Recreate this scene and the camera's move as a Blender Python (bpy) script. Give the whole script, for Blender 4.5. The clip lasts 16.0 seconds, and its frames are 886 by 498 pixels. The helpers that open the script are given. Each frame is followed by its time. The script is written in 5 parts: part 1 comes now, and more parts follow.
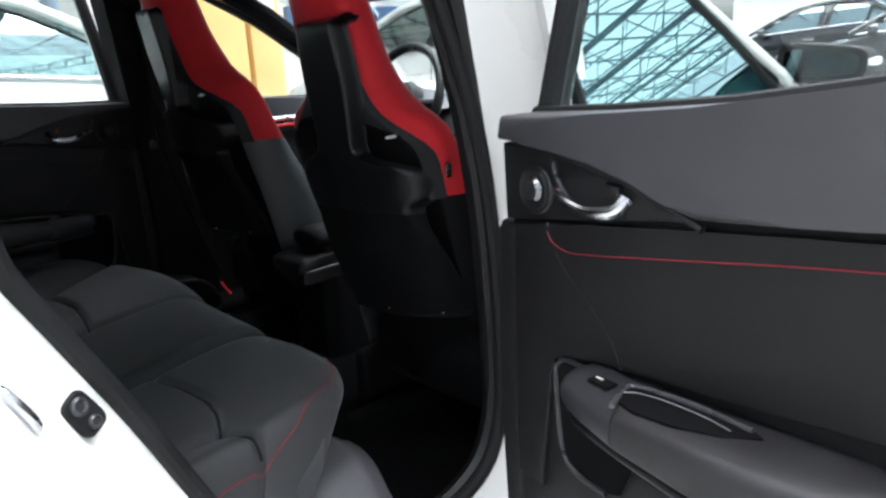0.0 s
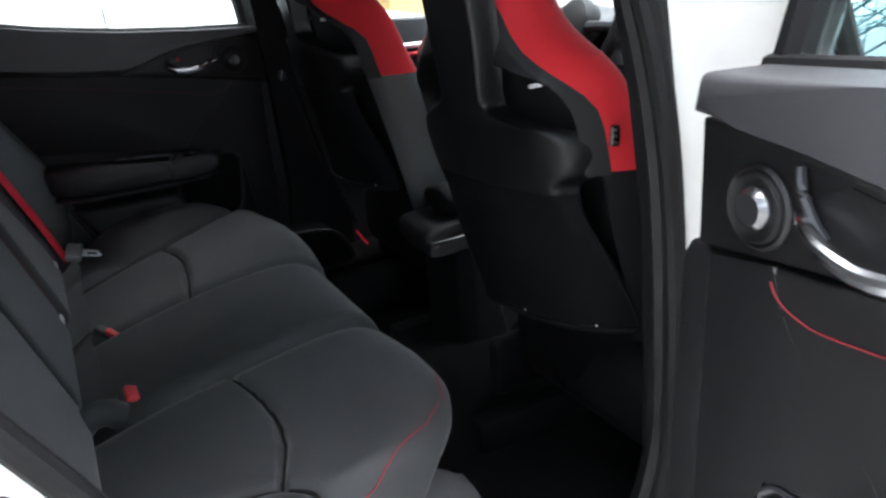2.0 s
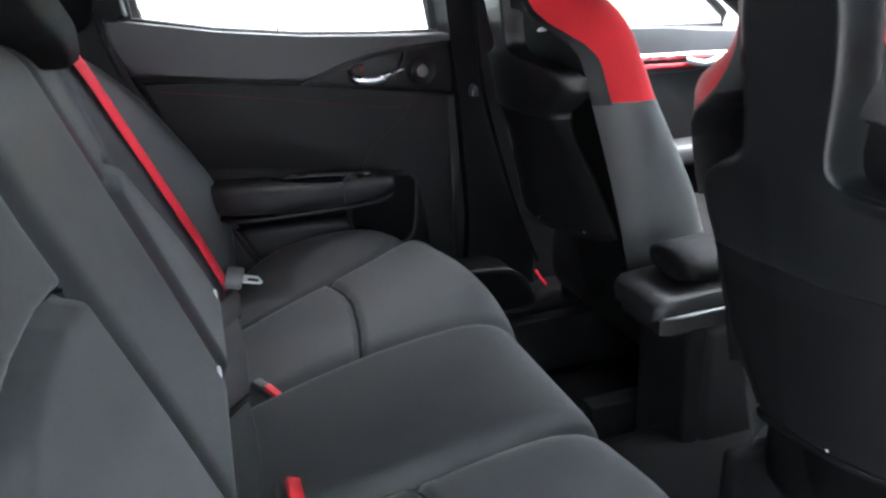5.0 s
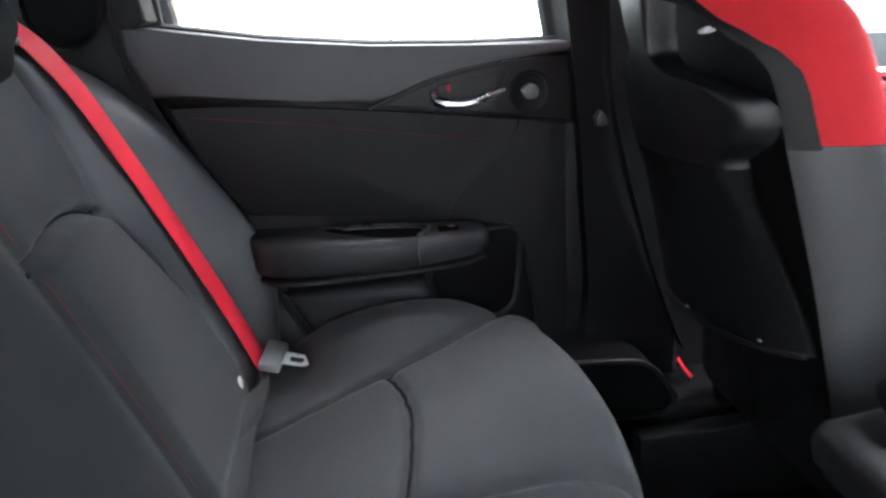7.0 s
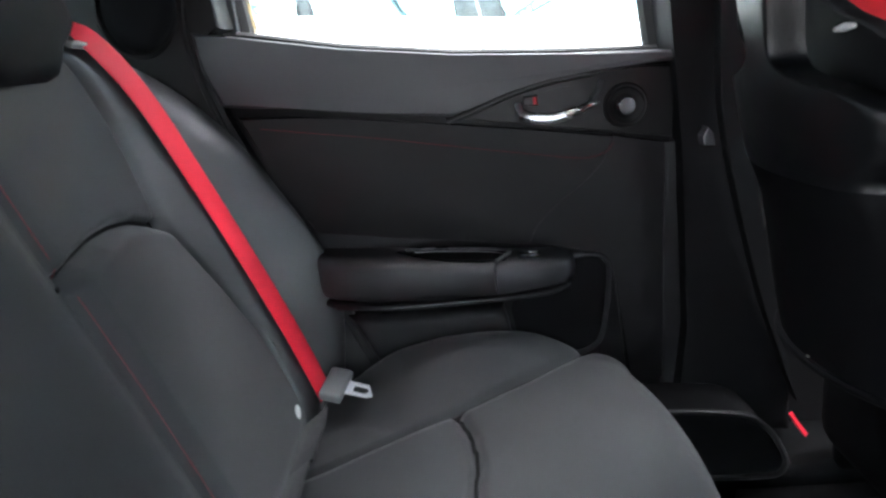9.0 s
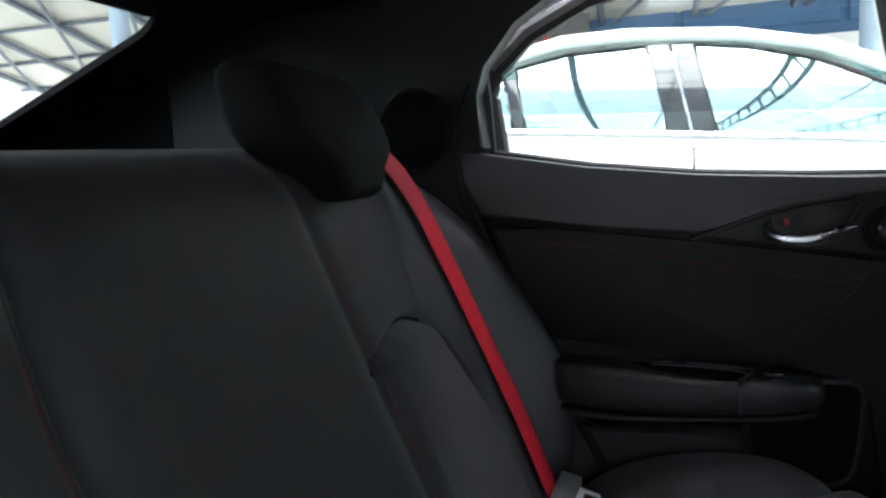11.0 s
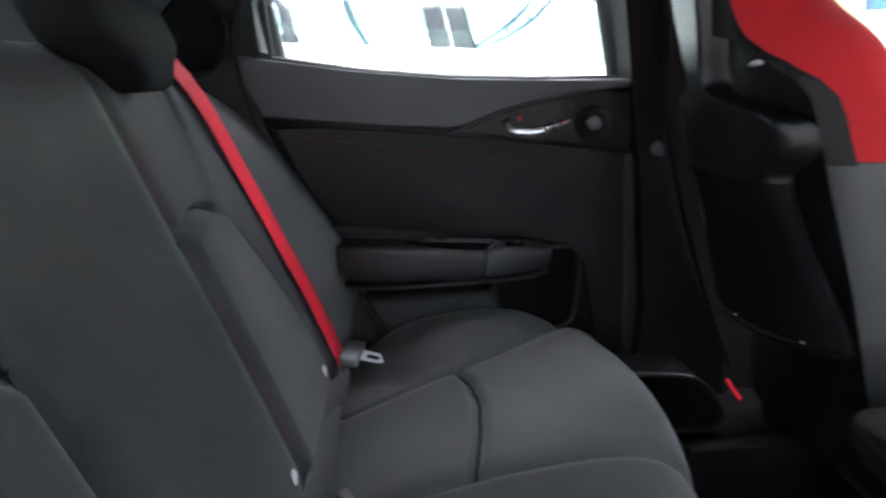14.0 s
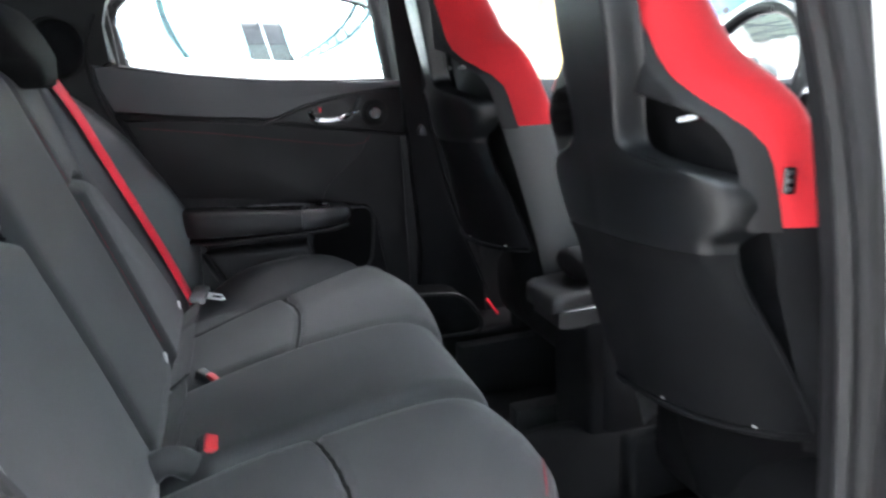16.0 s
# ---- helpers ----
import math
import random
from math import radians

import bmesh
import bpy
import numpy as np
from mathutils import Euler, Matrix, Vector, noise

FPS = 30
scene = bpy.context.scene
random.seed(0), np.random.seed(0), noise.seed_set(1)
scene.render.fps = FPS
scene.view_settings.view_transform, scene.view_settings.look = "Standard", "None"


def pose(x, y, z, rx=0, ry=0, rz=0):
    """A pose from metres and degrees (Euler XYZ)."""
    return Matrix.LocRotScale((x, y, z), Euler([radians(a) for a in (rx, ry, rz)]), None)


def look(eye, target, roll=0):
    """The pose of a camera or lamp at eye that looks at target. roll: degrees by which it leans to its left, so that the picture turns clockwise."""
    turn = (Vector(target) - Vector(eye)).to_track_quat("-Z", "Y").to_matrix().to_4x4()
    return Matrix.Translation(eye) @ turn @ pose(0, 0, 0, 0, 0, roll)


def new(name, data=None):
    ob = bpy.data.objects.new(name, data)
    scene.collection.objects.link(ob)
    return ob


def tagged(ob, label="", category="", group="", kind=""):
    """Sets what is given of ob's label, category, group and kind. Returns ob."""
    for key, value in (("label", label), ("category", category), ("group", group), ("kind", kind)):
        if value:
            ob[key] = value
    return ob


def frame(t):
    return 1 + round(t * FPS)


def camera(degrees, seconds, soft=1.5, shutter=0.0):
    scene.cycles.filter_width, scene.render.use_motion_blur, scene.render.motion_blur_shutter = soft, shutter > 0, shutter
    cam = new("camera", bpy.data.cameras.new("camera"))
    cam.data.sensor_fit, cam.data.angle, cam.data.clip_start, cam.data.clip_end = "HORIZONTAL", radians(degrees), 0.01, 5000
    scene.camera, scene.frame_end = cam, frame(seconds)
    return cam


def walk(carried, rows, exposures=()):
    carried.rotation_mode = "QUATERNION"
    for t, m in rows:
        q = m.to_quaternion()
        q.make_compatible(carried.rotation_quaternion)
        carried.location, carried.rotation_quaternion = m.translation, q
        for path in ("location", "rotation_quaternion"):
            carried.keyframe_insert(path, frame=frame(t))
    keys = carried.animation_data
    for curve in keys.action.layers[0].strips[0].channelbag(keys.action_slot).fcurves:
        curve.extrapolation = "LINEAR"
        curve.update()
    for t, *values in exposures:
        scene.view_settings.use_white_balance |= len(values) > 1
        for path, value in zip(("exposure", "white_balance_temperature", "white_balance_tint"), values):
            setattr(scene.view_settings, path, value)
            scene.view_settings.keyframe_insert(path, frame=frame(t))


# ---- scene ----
cam = camera(63.1, 16.0, 2.5, 0.5)
PATH = [
    (0, (-0.0803, -1.4612, 1.1503), (1.2308, -0.0514, 0.6085), -2.90),
    (0.5, (-0.0181, -1.4062, 1.1488), (1.2161, 0.0461, 0.5426), -3.62),
    (1, (0.0752, -1.3252, 1.1469), (1.2256, 0.1756, 0.4957), -3.65),
    (1.5, (0.1467, -1.2552, 1.1482), (1.1539, 0.3231, 0.4448), -3.63),
    (2, (0.2059, -1.1962, 1.1468), (1.0779, 0.4493, 0.4174), -4.25),
    (2.5, (0.2318, -1.1640, 1.1550), (1.0148, 0.5296, 0.4347), -4.34),
    (3, (0.2348, -1.1230, 1.1538), (0.9971, 0.5810, 0.4361), -3.28),
    (3.5, (0.2254, -1.0651, 1.1484), (0.9429, 0.6555, 0.4243), -3.07),
    (4, (0.2252, -0.9872, 1.1448), (0.8831, 0.7590, 0.4252), -3.28),
    (4.5, (0.1948, -0.9230, 1.1521), (0.7909, 0.8464, 0.4354), -3.29),
    (4.7, (0.1842, -0.9019, 1.1566), (0.7666, 0.8737, 0.4439), -3.31),
    (6.8, (0.3658, -0.5143, 1.1356), (0.6080, 1.3474, 0.4460), -3.86),
    (7, (0.3636, -0.4748, 1.1099), (0.5697, 1.4071, 0.4651), -4.36),
    (7.5, (0.3905, -0.4099, 1.1062), (0.4781, 1.4887, 0.4834), -4.56),
    (8, (0.4017, -0.3873, 1.0847), (0.4513, 1.5241, 0.4980), -4.56),
    (8.5, (0.4012, -0.3795, 1.0785), (0.4100, 1.5372, 0.5074), -4.48),
    (9, (0.3921, -0.3795, 1.0783), (0.3516, 1.5398, 0.5174), -4.51),
    (9.5, (0.3322, -0.3746, 1.0778), (0.1768, 1.5699, 0.6320), -5.35),
    (10, (0.3120, -0.3920, 1.1030), (-0.0579, 1.5516, 0.8101), -5.50),
    (10.2, (0.3134, -0.4035, 1.1125), (-0.1261, 1.5298, 0.8594), -5.56),
    (12.3, (0.2659, -0.4934, 1.0888), (-0.2373, 1.4252, 0.8315), -2.31),
    (12.5, (0.2810, -0.4980, 1.0930), (-0.2010, 1.4191, 0.7890), -2.40),
    (13, (0.2931, -0.5165, 1.0818), (-0.0830, 1.4070, 0.6683), -1.93),
    (13.5, (0.3038, -0.5338, 1.0765), (0.1359, 1.4054, 0.6071), -2.87),
    (14, (0.3100, -0.6090, 1.0790), (0.3970, 1.3267, 0.5841), -3.10),
    (14.5, (0.2802, -0.7105, 1.0867), (0.5728, 1.2012, 0.5861), -3.38),
    (15, (0.2760, -0.8010, 1.0890), (0.6250, 1.1107, 0.6161), -3.60),
    (15.5, (0.2914, -0.9416, 1.0667), (0.7166, 0.9519, 0.5827), -3.27),
    (16, (0.3040, -1.0930, 1.0590), (0.8302, 0.7746, 0.5738), -3.50),
]
EXPOSURES = [(t, e, 6150, 13) for t, e in ((0, 1.58), (1, 1.72), (1.7, 2.02), (2.5, 2.52), (3.5, 3.18), (4.5, 3.65), (7, 4.0), (9, 4.0), (10, 3.65), (10.6, 2.9), (12.3, 1.6), (12.8, 2.0), (13.5, 2.85), (14.3, 3.7), (16, 3.75))]
walk(cam, [(t, look(eye, target, roll)) for t, eye, target, roll in PATH], EXPOSURES)

# ---- light ----
world = bpy.data.worlds.new("world")
scene.world = world
world.use_nodes = True
wn = world.node_tree
bg = wn.nodes["Background"]
sky = wn.nodes.new("ShaderNodeTexSky")
sky.sky_type = "NISHITA"
sky.sun_disc = False
sky.sun_elevation = radians(76)
sky.sun_rotation = radians(108)
sky.dust_density = 4.0
haze = wn.nodes.new("ShaderNodeHueSaturation")
haze.inputs["Saturation"].default_value = 0.30
wn.links.new(sky.outputs[0], haze.inputs["Color"])
wn.links.new(haze.outputs[0], bg.inputs[0])
bg.inputs[1].default_value = 0.15
sun_data = bpy.data.lights.new("sun", "SUN")
sun_data.energy, sun_data.angle, sun_data.color = 3.6, radians(80), (1.0, 0.985, 0.97)
sun = new("sun", sun_data)
sun.matrix_world = look((0.9, 0.2, 6), (0, 0, 0))


# ---- materials ----
def material(name, color, rough=0.6, metal=0.0, grain=0.0, grain_scale=400.0, bump=0.0, vary=0.12, vary_scale=9.0, coat=0.0, spec=0.5, weave=False, sheen=0.0):
    """A principled surface with broad unevenness, fine grain and relief."""
    m = bpy.data.materials.new(name)
    m.use_nodes = True
    n, l = m.node_tree.nodes, m.node_tree.links
    p = n["Principled BSDF"]
    p.inputs["Metallic"].default_value = metal
    p.inputs["Coat Weight"].default_value = coat
    p.inputs["Specular IOR Level"].default_value = spec
    p.inputs["Sheen Weight"].default_value = sheen
    p.inputs["Sheen Roughness"].default_value = 0.35
    tc = n.new("ShaderNodeTexCoord")
    big = n.new("ShaderNodeTexNoise")
    big.inputs["Scale"].default_value = vary_scale
    big.inputs["Detail"].default_value = 5
    l.new(tc.outputs["Object"], big.inputs["Vector"])
    fine = n.new("ShaderNodeTexNoise")
    fine.inputs["Scale"].default_value = grain_scale
    fine.inputs["Detail"].default_value = 2
    l.new(tc.outputs["Object"], fine.inputs["Vector"])
    add = n.new("ShaderNodeMath")
    add.operation = "MULTIPLY_ADD"
    l.new(fine.outputs[0], add.inputs[0])
    add.inputs[1].default_value = grain
    l.new(big.outputs[0], add.inputs[2])
    ramp = n.new("ShaderNodeMapRange")
    ramp.inputs[1].default_value = 0.25 + grain * 0.3
    ramp.inputs[2].default_value = 0.75 + grain * 0.7
    ramp.inputs[3].default_value = 1 - vary
    ramp.inputs[4].default_value = 1 + vary
    l.new(add.outputs[0], ramp.inputs[0])
    mix = n.new("ShaderNodeVectorMath")
    mix.operation = "SCALE"
    mix.inputs[0].default_value = color
    l.new(ramp.outputs[0], mix.inputs["Scale"])
    l.new(mix.outputs[0], p.inputs["Base Color"])
    rr = n.new("ShaderNodeMapRange")
    rr.inputs[1].default_value, rr.inputs[2].default_value = 0.3, 0.7
    rr.inputs[3].default_value, rr.inputs[4].default_value = max(rough - 0.08, 0.02), min(rough + 0.08, 1)
    l.new(big.outputs[0], rr.inputs[0])
    l.new(rr.outputs[0], p.inputs["Roughness"])
    if bump:
        b = n.new("ShaderNodeBump")
        b.inputs["Strength"].default_value = bump
        b.inputs["Distance"].default_value = 0.001
        src = fine.outputs[0]
        if weave:
            w1 = n.new("ShaderNodeTexVoronoi")
            w1.inputs["Scale"].default_value = grain_scale
            l.new(tc.outputs["Object"], w1.inputs["Vector"])
            src = w1.outputs["Distance"]
        l.new(src, b.inputs["Height"])
        l.new(b.outputs[0], p.inputs["Normal"])
    return m


def glass(name, tint=(0.9, 0.96, 0.95), rough=0.0, gloss=0.045, shine=(1, 1, 1)):
    """Thin window glass: clear with a mirror gloss that grows at grazing angles."""
    m = bpy.data.materials.new(name)
    m.use_nodes = True
    n, l = m.node_tree.nodes, m.node_tree.links
    n.remove(n["Principled BSDF"])
    t = n.new("ShaderNodeBsdfTransparent")
    t.inputs[0].default_value = (*tint, 1)
    g = n.new("ShaderNodeBsdfGlossy")
    g.inputs["Roughness"].default_value = rough
    g.inputs["Color"].default_value = (*shine, 1)
    w = n.new("ShaderNodeLayerWeight")
    w.inputs[0].default_value = 0.5
    pw = n.new("ShaderNodeMath")
    pw.operation = "POWER"
    pw.inputs[1].default_value = 5.0
    l.new(w.outputs["Facing"], pw.inputs[0])
    f = n.new("ShaderNodeMath")
    f.operation = "MULTIPLY_ADD"
    l.new(pw.outputs[0], f.inputs[0])
    f.inputs[1].default_value = 1 - gloss
    f.inputs[2].default_value = gloss
    mix = n.new("ShaderNodeMixShader")
    l.new(f.outputs[0], mix.inputs[0])
    l.new(t.outputs[0], mix.inputs[1])
    l.new(g.outputs[0], mix.inputs[2])
    l.new(mix.outputs[0], n["Material Output"].inputs[0])
    return m


CLOTH = material("seat_cloth", (0.0255, 0.0265, 0.0280), 0.7, sheen=0.22, grain=0.5, grain_scale=900, bump=0.35, vary=0.18, vary_scale=6, weave=True, spec=0.5)
CLOTH_SIDE = material("seat_side_cloth", (0.0180, 0.0187, 0.0198), 0.68, sheen=0.20, grain=0.4, grain_scale=1100, bump=0.3, vary=0.15, vary_scale=6, weave=True, spec=0.5)
BOLSTER_SKIN = material("bolster_cloth", (0.030, 0.032, 0.0335), 0.36, sheen=0.20, grain=0.4, grain_scale=1200, bump=0.2, vary=0.12, vary_scale=6, weave=True, spec=0.9)
BUCKET_CLOTH = material("bucket_seat_cloth", (0.026, 0.0285, 0.029), 0.42, sheen=0.15, grain=0.5, grain_scale=900, bump=0.35, vary=0.18, vary_scale=6, weave=True, spec=0.9)
SUEDE_RED = material("red_suede", (0.48, 0.013, 0.020), 0.78, sheen=0.3, grain=0.6, grain_scale=700, bump=0.3, vary=0.14, vary_scale=7, spec=0.3)
BELT_RED = material("red_belt_webbing", (0.82, 0.014, 0.040), 0.6, sheen=0.1, grain=0.5, grain_scale=900, bump=0.3, vary=0.06, weave=True)
THREAD_RED = material("red_thread", (0.20, 0.010, 0.018), 0.7, vary=0.1)
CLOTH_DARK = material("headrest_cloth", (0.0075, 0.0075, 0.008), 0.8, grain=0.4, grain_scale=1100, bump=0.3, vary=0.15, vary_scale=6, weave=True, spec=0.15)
# dark trim base; on the front seats' outer sides it stands in for shade
DARK_TRIM = material("dark_trim", (0.006, 0.006, 0.0066), 0.7, grain=0.4, grain_scale=1200, bump=0.3, vary=0.12, spec=0.12)
SILL = material("grey_sill_plastic", (0.10, 0.10, 0.105), 0.5, grain=0.4, grain_scale=1400, bump=0.3, vary=0.12)
PLASTIC = material("black_grained_plastic", (0.008, 0.008, 0.0088), 0.42, spec=0.42, grain=0.4, grain_scale=1400, bump=0.35, vary=0.12)
BEZEL = material("bezel_plastic", (0.0065, 0.0065, 0.0072), 0.55, spec=0.3, grain=0.5, grain_scale=500, bump=0.5, vary=0.15)
SHELL = material("seat_shell_plastic", (0.0045, 0.005, 0.0056), 0.32, spec=0.30, grain=0.5, grain_scale=600, bump=0.22, vary=0.15, weave=True)
# duller, darker copy of the shell plastic; puts shade into its lower part
SHELL_SHADE = material("seat_shell_shade", (0.0042, 0.0043, 0.0048), 0.6, spec=0.08, grain=0.5, grain_scale=700, bump=0.25, vary=0.15, weave=True)
SOFT = material("door_soft_vinyl", (0.040, 0.040, 0.044), 0.45, spec=0.6, grain=0.4, grain_scale=1300, bump=0.4, vary=0.10)
INSERT = material("door_insert_vinyl", (0.0090, 0.0089, 0.0094), 0.52, spec=0.28, grain=0.4, grain_scale=1100, bump=0.4, vary=0.12)
LOWER = material("door_lower_plastic", (0.0115, 0.0115, 0.0123), 0.45, grain=0.4, grain_scale=1500, bump=0.4, vary=0.12, spec=0.22)
SATIN = material("satin_grey_trim", (0.052, 0.053, 0.057), 0.34, metal=0.35, vary=0.08)
RIMSATIN = material("satin_rim", (0.075, 0.076, 0.080), 0.30, metal=0.3, vary=0.06)
ARM = material("armrest_vinyl", (0.017, 0.0168, 0.0178), 0.5, spec=0.4, grain=0.4, grain_scale=1100, bump=0.4, vary=0.12)
TRIM = material("satin_black_trim", (0.030, 0.030, 0.033), 0.36, spec=0.5, vary=0.08)
GLOSSY = material("gloss_black", (0.008, 0.008, 0.009), 0.12, vary=0.05, coat=0.4)
DOME = material("tweeter_metal", (0.22, 0.22, 0.23), 0.2, metal=0.9, vary=0.05)
CHROME = material("satin_chrome", (0.64, 0.65, 0.67), 0.26, metal=1.0, vary=0.05)
RUBBER = material("rubber_seal", (0.009, 0.009, 0.0095), 0.6, spec=0.25, vary=0.15, grain=0.3)
WHITE = material("white_car_paint", (0.82, 0.815, 0.785), 0.28, vary=0.025, coat=0.6, vary_scale=3)
DARKPAINT = material("dark_car_paint", (0.012, 0.013, 0.016), 0.16, vary=0.05, coat=0.9)
CARPET = material("black_carpet", (0.0042, 0.0042, 0.0046), 0.95, grain=0.8, grain_scale=600, bump=0.7, vary=0.3, spec=0.08)
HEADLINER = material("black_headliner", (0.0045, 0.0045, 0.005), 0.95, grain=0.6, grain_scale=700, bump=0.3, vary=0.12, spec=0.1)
GREYBUCKLE = material("grey_buckle_plastic", (0.20, 0.205, 0.21), 0.5, vary=0.08)
# near-white, hardly metallic: the steel's bright reflection is put into the base colour
BRIGHT_PALE = material("bright_pale", (0.84, 0.85, 0.86), 0.35, metal=0.1, vary=0.05)
REDPLASTIC = material("red_button_plastic", (0.60, 0.02, 0.03), 0.4, vary=0.05)
WHITEPLASTIC = material("white_plastic", (0.75, 0.75, 0.73), 0.45, vary=0.05)
GLASS = glass("window_glass")
GLASS_PALE = glass("pale_tinted_glass", (0.45, 0.62, 0.62), 0.0, 0.34, (0.86, 1.0, 1.0))
GLASS_DARK = glass("tinted_glass", (0.16, 0.28, 0.28), 0.0, 0.42, (0.74, 0.96, 0.98))
ASPHALT = material("concrete_yard", (0.42, 0.41, 0.39), 0.85, grain=0.5, grain_scale=60, bump=0.4, vary=0.2, vary_scale=1.2)
STEEL = material("painted_steel_truss", (0.12, 0.14, 0.17), 0.5, vary=0.2)
BLUEWALL = material("blue_panel", (0.05, 0.12, 0.24), 0.55, vary=0.15, vary_scale=2)
ORANGE = material("orange_column_paint", (0.92, 0.60, 0.24), 0.6, vary=0.1, vary_scale=2)
SHEET = material("beige_roof_sheet", (0.55, 0.52, 0.45), 0.6, vary=0.12, vary_scale=2)
TEALSHEET = material("milky_roof_sheet", (0.60, 0.61, 0.60), 0.5, vary=0.08, vary_scale=1.0)
_n, _l = TEALSHEET.node_tree.nodes, TEALSHEET.node_tree.links
_t, _m = _n.new("ShaderNodeBsdfTranslucent"), _n.new("ShaderNodeMixShader")
_t.inputs[0].default_value = (0.79, 0.85, 0.855, 1)
_m.inputs[0].default_value = 0.8
_l.new(_n["Principled BSDF"].outputs[0], _m.inputs[1])
_l.new(_t.outputs[0], _m.inputs[2])
_l.new(_m.outputs[0], _n["Material Output"].inputs[0])
WALLPAINT = material("white_wall_paint", (0.78, 0.77, 0.74), 0.8, vary=0.08, vary_scale=1.5)
SIGN_DARK = material("sign_brown", (0.12, 0.11, 0.11), 0.6, vary=0.15)
SIGN_RED = material("sign_red", (0.62, 0.05, 0.05), 0.5, vary=0.05)
TYRE = material("tyre_rubber", (0.016, 0.016, 0.017), 0.75, vary=0.2, grain=0.4)
ALLOY = material("alloy_wheel", (0.35, 0.36, 0.38), 0.3, metal=0.9)


# ---- mesh tools ----
def thing(name, label="", category="", group="", kind="", at=(0, 0, 0)):
    ob = new(name)
    ob.empty_display_size = 0.05
    ob.location = at
    return tagged(ob, label, category, group, kind)


def part(name, bm, mat, parent=None, label="", smooth=35):
    """Links a bmesh as one mesh object under a thing or part; vertices are in world metres."""
    bmesh.ops.recalc_face_normals(bm, faces=bm.faces[:])
    me = bpy.data.meshes.new(name)
    if parent:
        off = parent.matrix_world.translation if parent.parent else parent.location
        root = parent
        off = Vector((0, 0, 0))
        while root:
            off = off + root.location
            root = root.parent
        bmesh.ops.translate(bm, verts=bm.verts[:], vec=-off)
    bm.to_mesh(me)
    bm.free()
    me.materials.append(mat)
    if smooth:
        me.shade_smooth()
        me.set_sharp_from_angle(angle=radians(smooth))
    ob = new(name, me)
    if parent:
        ob.parent = parent
    if label:
        ob["label"] = label
    return ob


def loft(rings, closed=True, caps=True, bm=None):
    """Skin over rings of equal point counts."""
    bm = bm or bmesh.new()
    vs = [[bm.verts.new(p) for p in r] for r in rings]
    n = len(rings[0])
    for a, b in zip(vs, vs[1:]):
        for i in range(n if closed else n - 1):
            j = (i + 1) % n
            bm.faces.new((a[i], a[j], b[j], b[i]))
    if caps and closed:
        bm.faces.new(vs[0])
        bm.faces.new(vs[-1][::-1])
    return bm


def grid(fn, us, vs, thick=0.0, face=(0, 0, 1), bm=None):
    """A surface fn(u, v) over a net whose outer side looks along face, with thickness behind it."""
    bm = bm or bmesh.new()
    us, vs = list(us), list(vs)
    net = [[bm.verts.new(fn(u, v)) for v in vs] for u in us]
    for a, b in zip(net, net[1:]):
        for i in range(len(vs) - 1):
            bm.faces.new((a[i], a[i + 1], b[i + 1], b[i]))
    if thick:
        bm.normal_update()
        sgn = 1 if sum((f.normal * f.calc_area() for f in bm.faces), Vector()).dot(Vector(face)) > 0 else -1
        low = [[bm.verts.new(v.co - v.normal * thick * sgn) for v in row] for row in net]
        for a, b in zip(low, low[1:]):
            for i in range(len(vs) - 1):
                bm.faces.new((b[i], b[i + 1], a[i + 1], a[i]))
        rim = [(i, 0) for i in range(len(us))] + [(len(us) - 1, j) for j in range(1, len(vs))] + [(i, len(vs) - 1) for i in range(len(us) - 2, -1, -1)] + [(0, j) for j in range(len(vs) - 2, 0, -1)]
        for (i, j), (k, l) in zip(rim, rim[1:] + rim[:1]):
            bm.faces.new((net[i][j], net[k][l], low[k][l], low[i][j]))
    return bm


def slab(poly, d0, d1, place, bevel=0.0, seg=2, bm=None):
    """A flat outline (a, b) with depth d0..d1, laid out by place(a, b, d); edges of the d1 side rounded."""
    bm = bm or bmesh.new()
    lo = [bm.verts.new((a, b, d0)) for a, b in poly]
    hi = [bm.verts.new((a, b, d1)) for a, b in poly]
    n = len(poly)
    bm.faces.new(lo[::-1])
    top = bm.faces.new(hi)
    for i in range(n):
        j = (i + 1) % n
        bm.faces.new((lo[i], lo[j], hi[j], hi[i]))
    if bevel:
        bmesh.ops.bevel(bm, geom=list(top.edges), offset=bevel, segments=seg, profile=0.5, affect="EDGES", clamp_overlap=True)
    for v in bm.verts:
        v.co = place(*v.co)
    return bm


def box(lo, hi, bevel=0.0, seg=2, m=None):
    bm = bmesh.new()
    bmesh.ops.create_cube(bm, size=1)
    for v in bm.verts:
        v.co = [l + (c + 0.5) * (h - l) for c, l, h in zip(v.co, lo, hi)]
    if bevel:
        bmesh.ops.bevel(bm, geom=bm.edges[:], offset=bevel, segments=seg, profile=0.5, affect="EDGES", clamp_overlap=True)
    if m is not None:
        bmesh.ops.transform(bm, matrix=m, verts=bm.verts[:])
    return bm


def tube(points, r, n=8, caps=True, bm=None, radii=None):
    """A round rod along points."""
    pts = [Vector(p) for p in points]
    rings = []
    up = Vector((0.123, 0.456, 0.88)).normalized()
    for i, p in enumerate(pts):
        d = (pts[min(i + 1, len(pts) - 1)] - pts[max(i - 1, 0)]).normalized()
        a = d.cross(up)
        if a.length < 0.05:
            a = d.cross(Vector((1, 0, 0)))
        a.normalize()
        b = d.cross(a)
        rr = radii[i] if radii else r
        rings.append([p + rr * (math.cos(2 * math.pi * k / n) * a + math.sin(2 * math.pi * k / n) * b) for k in range(n)])
    return loft(rings, caps=caps, bm=bm)


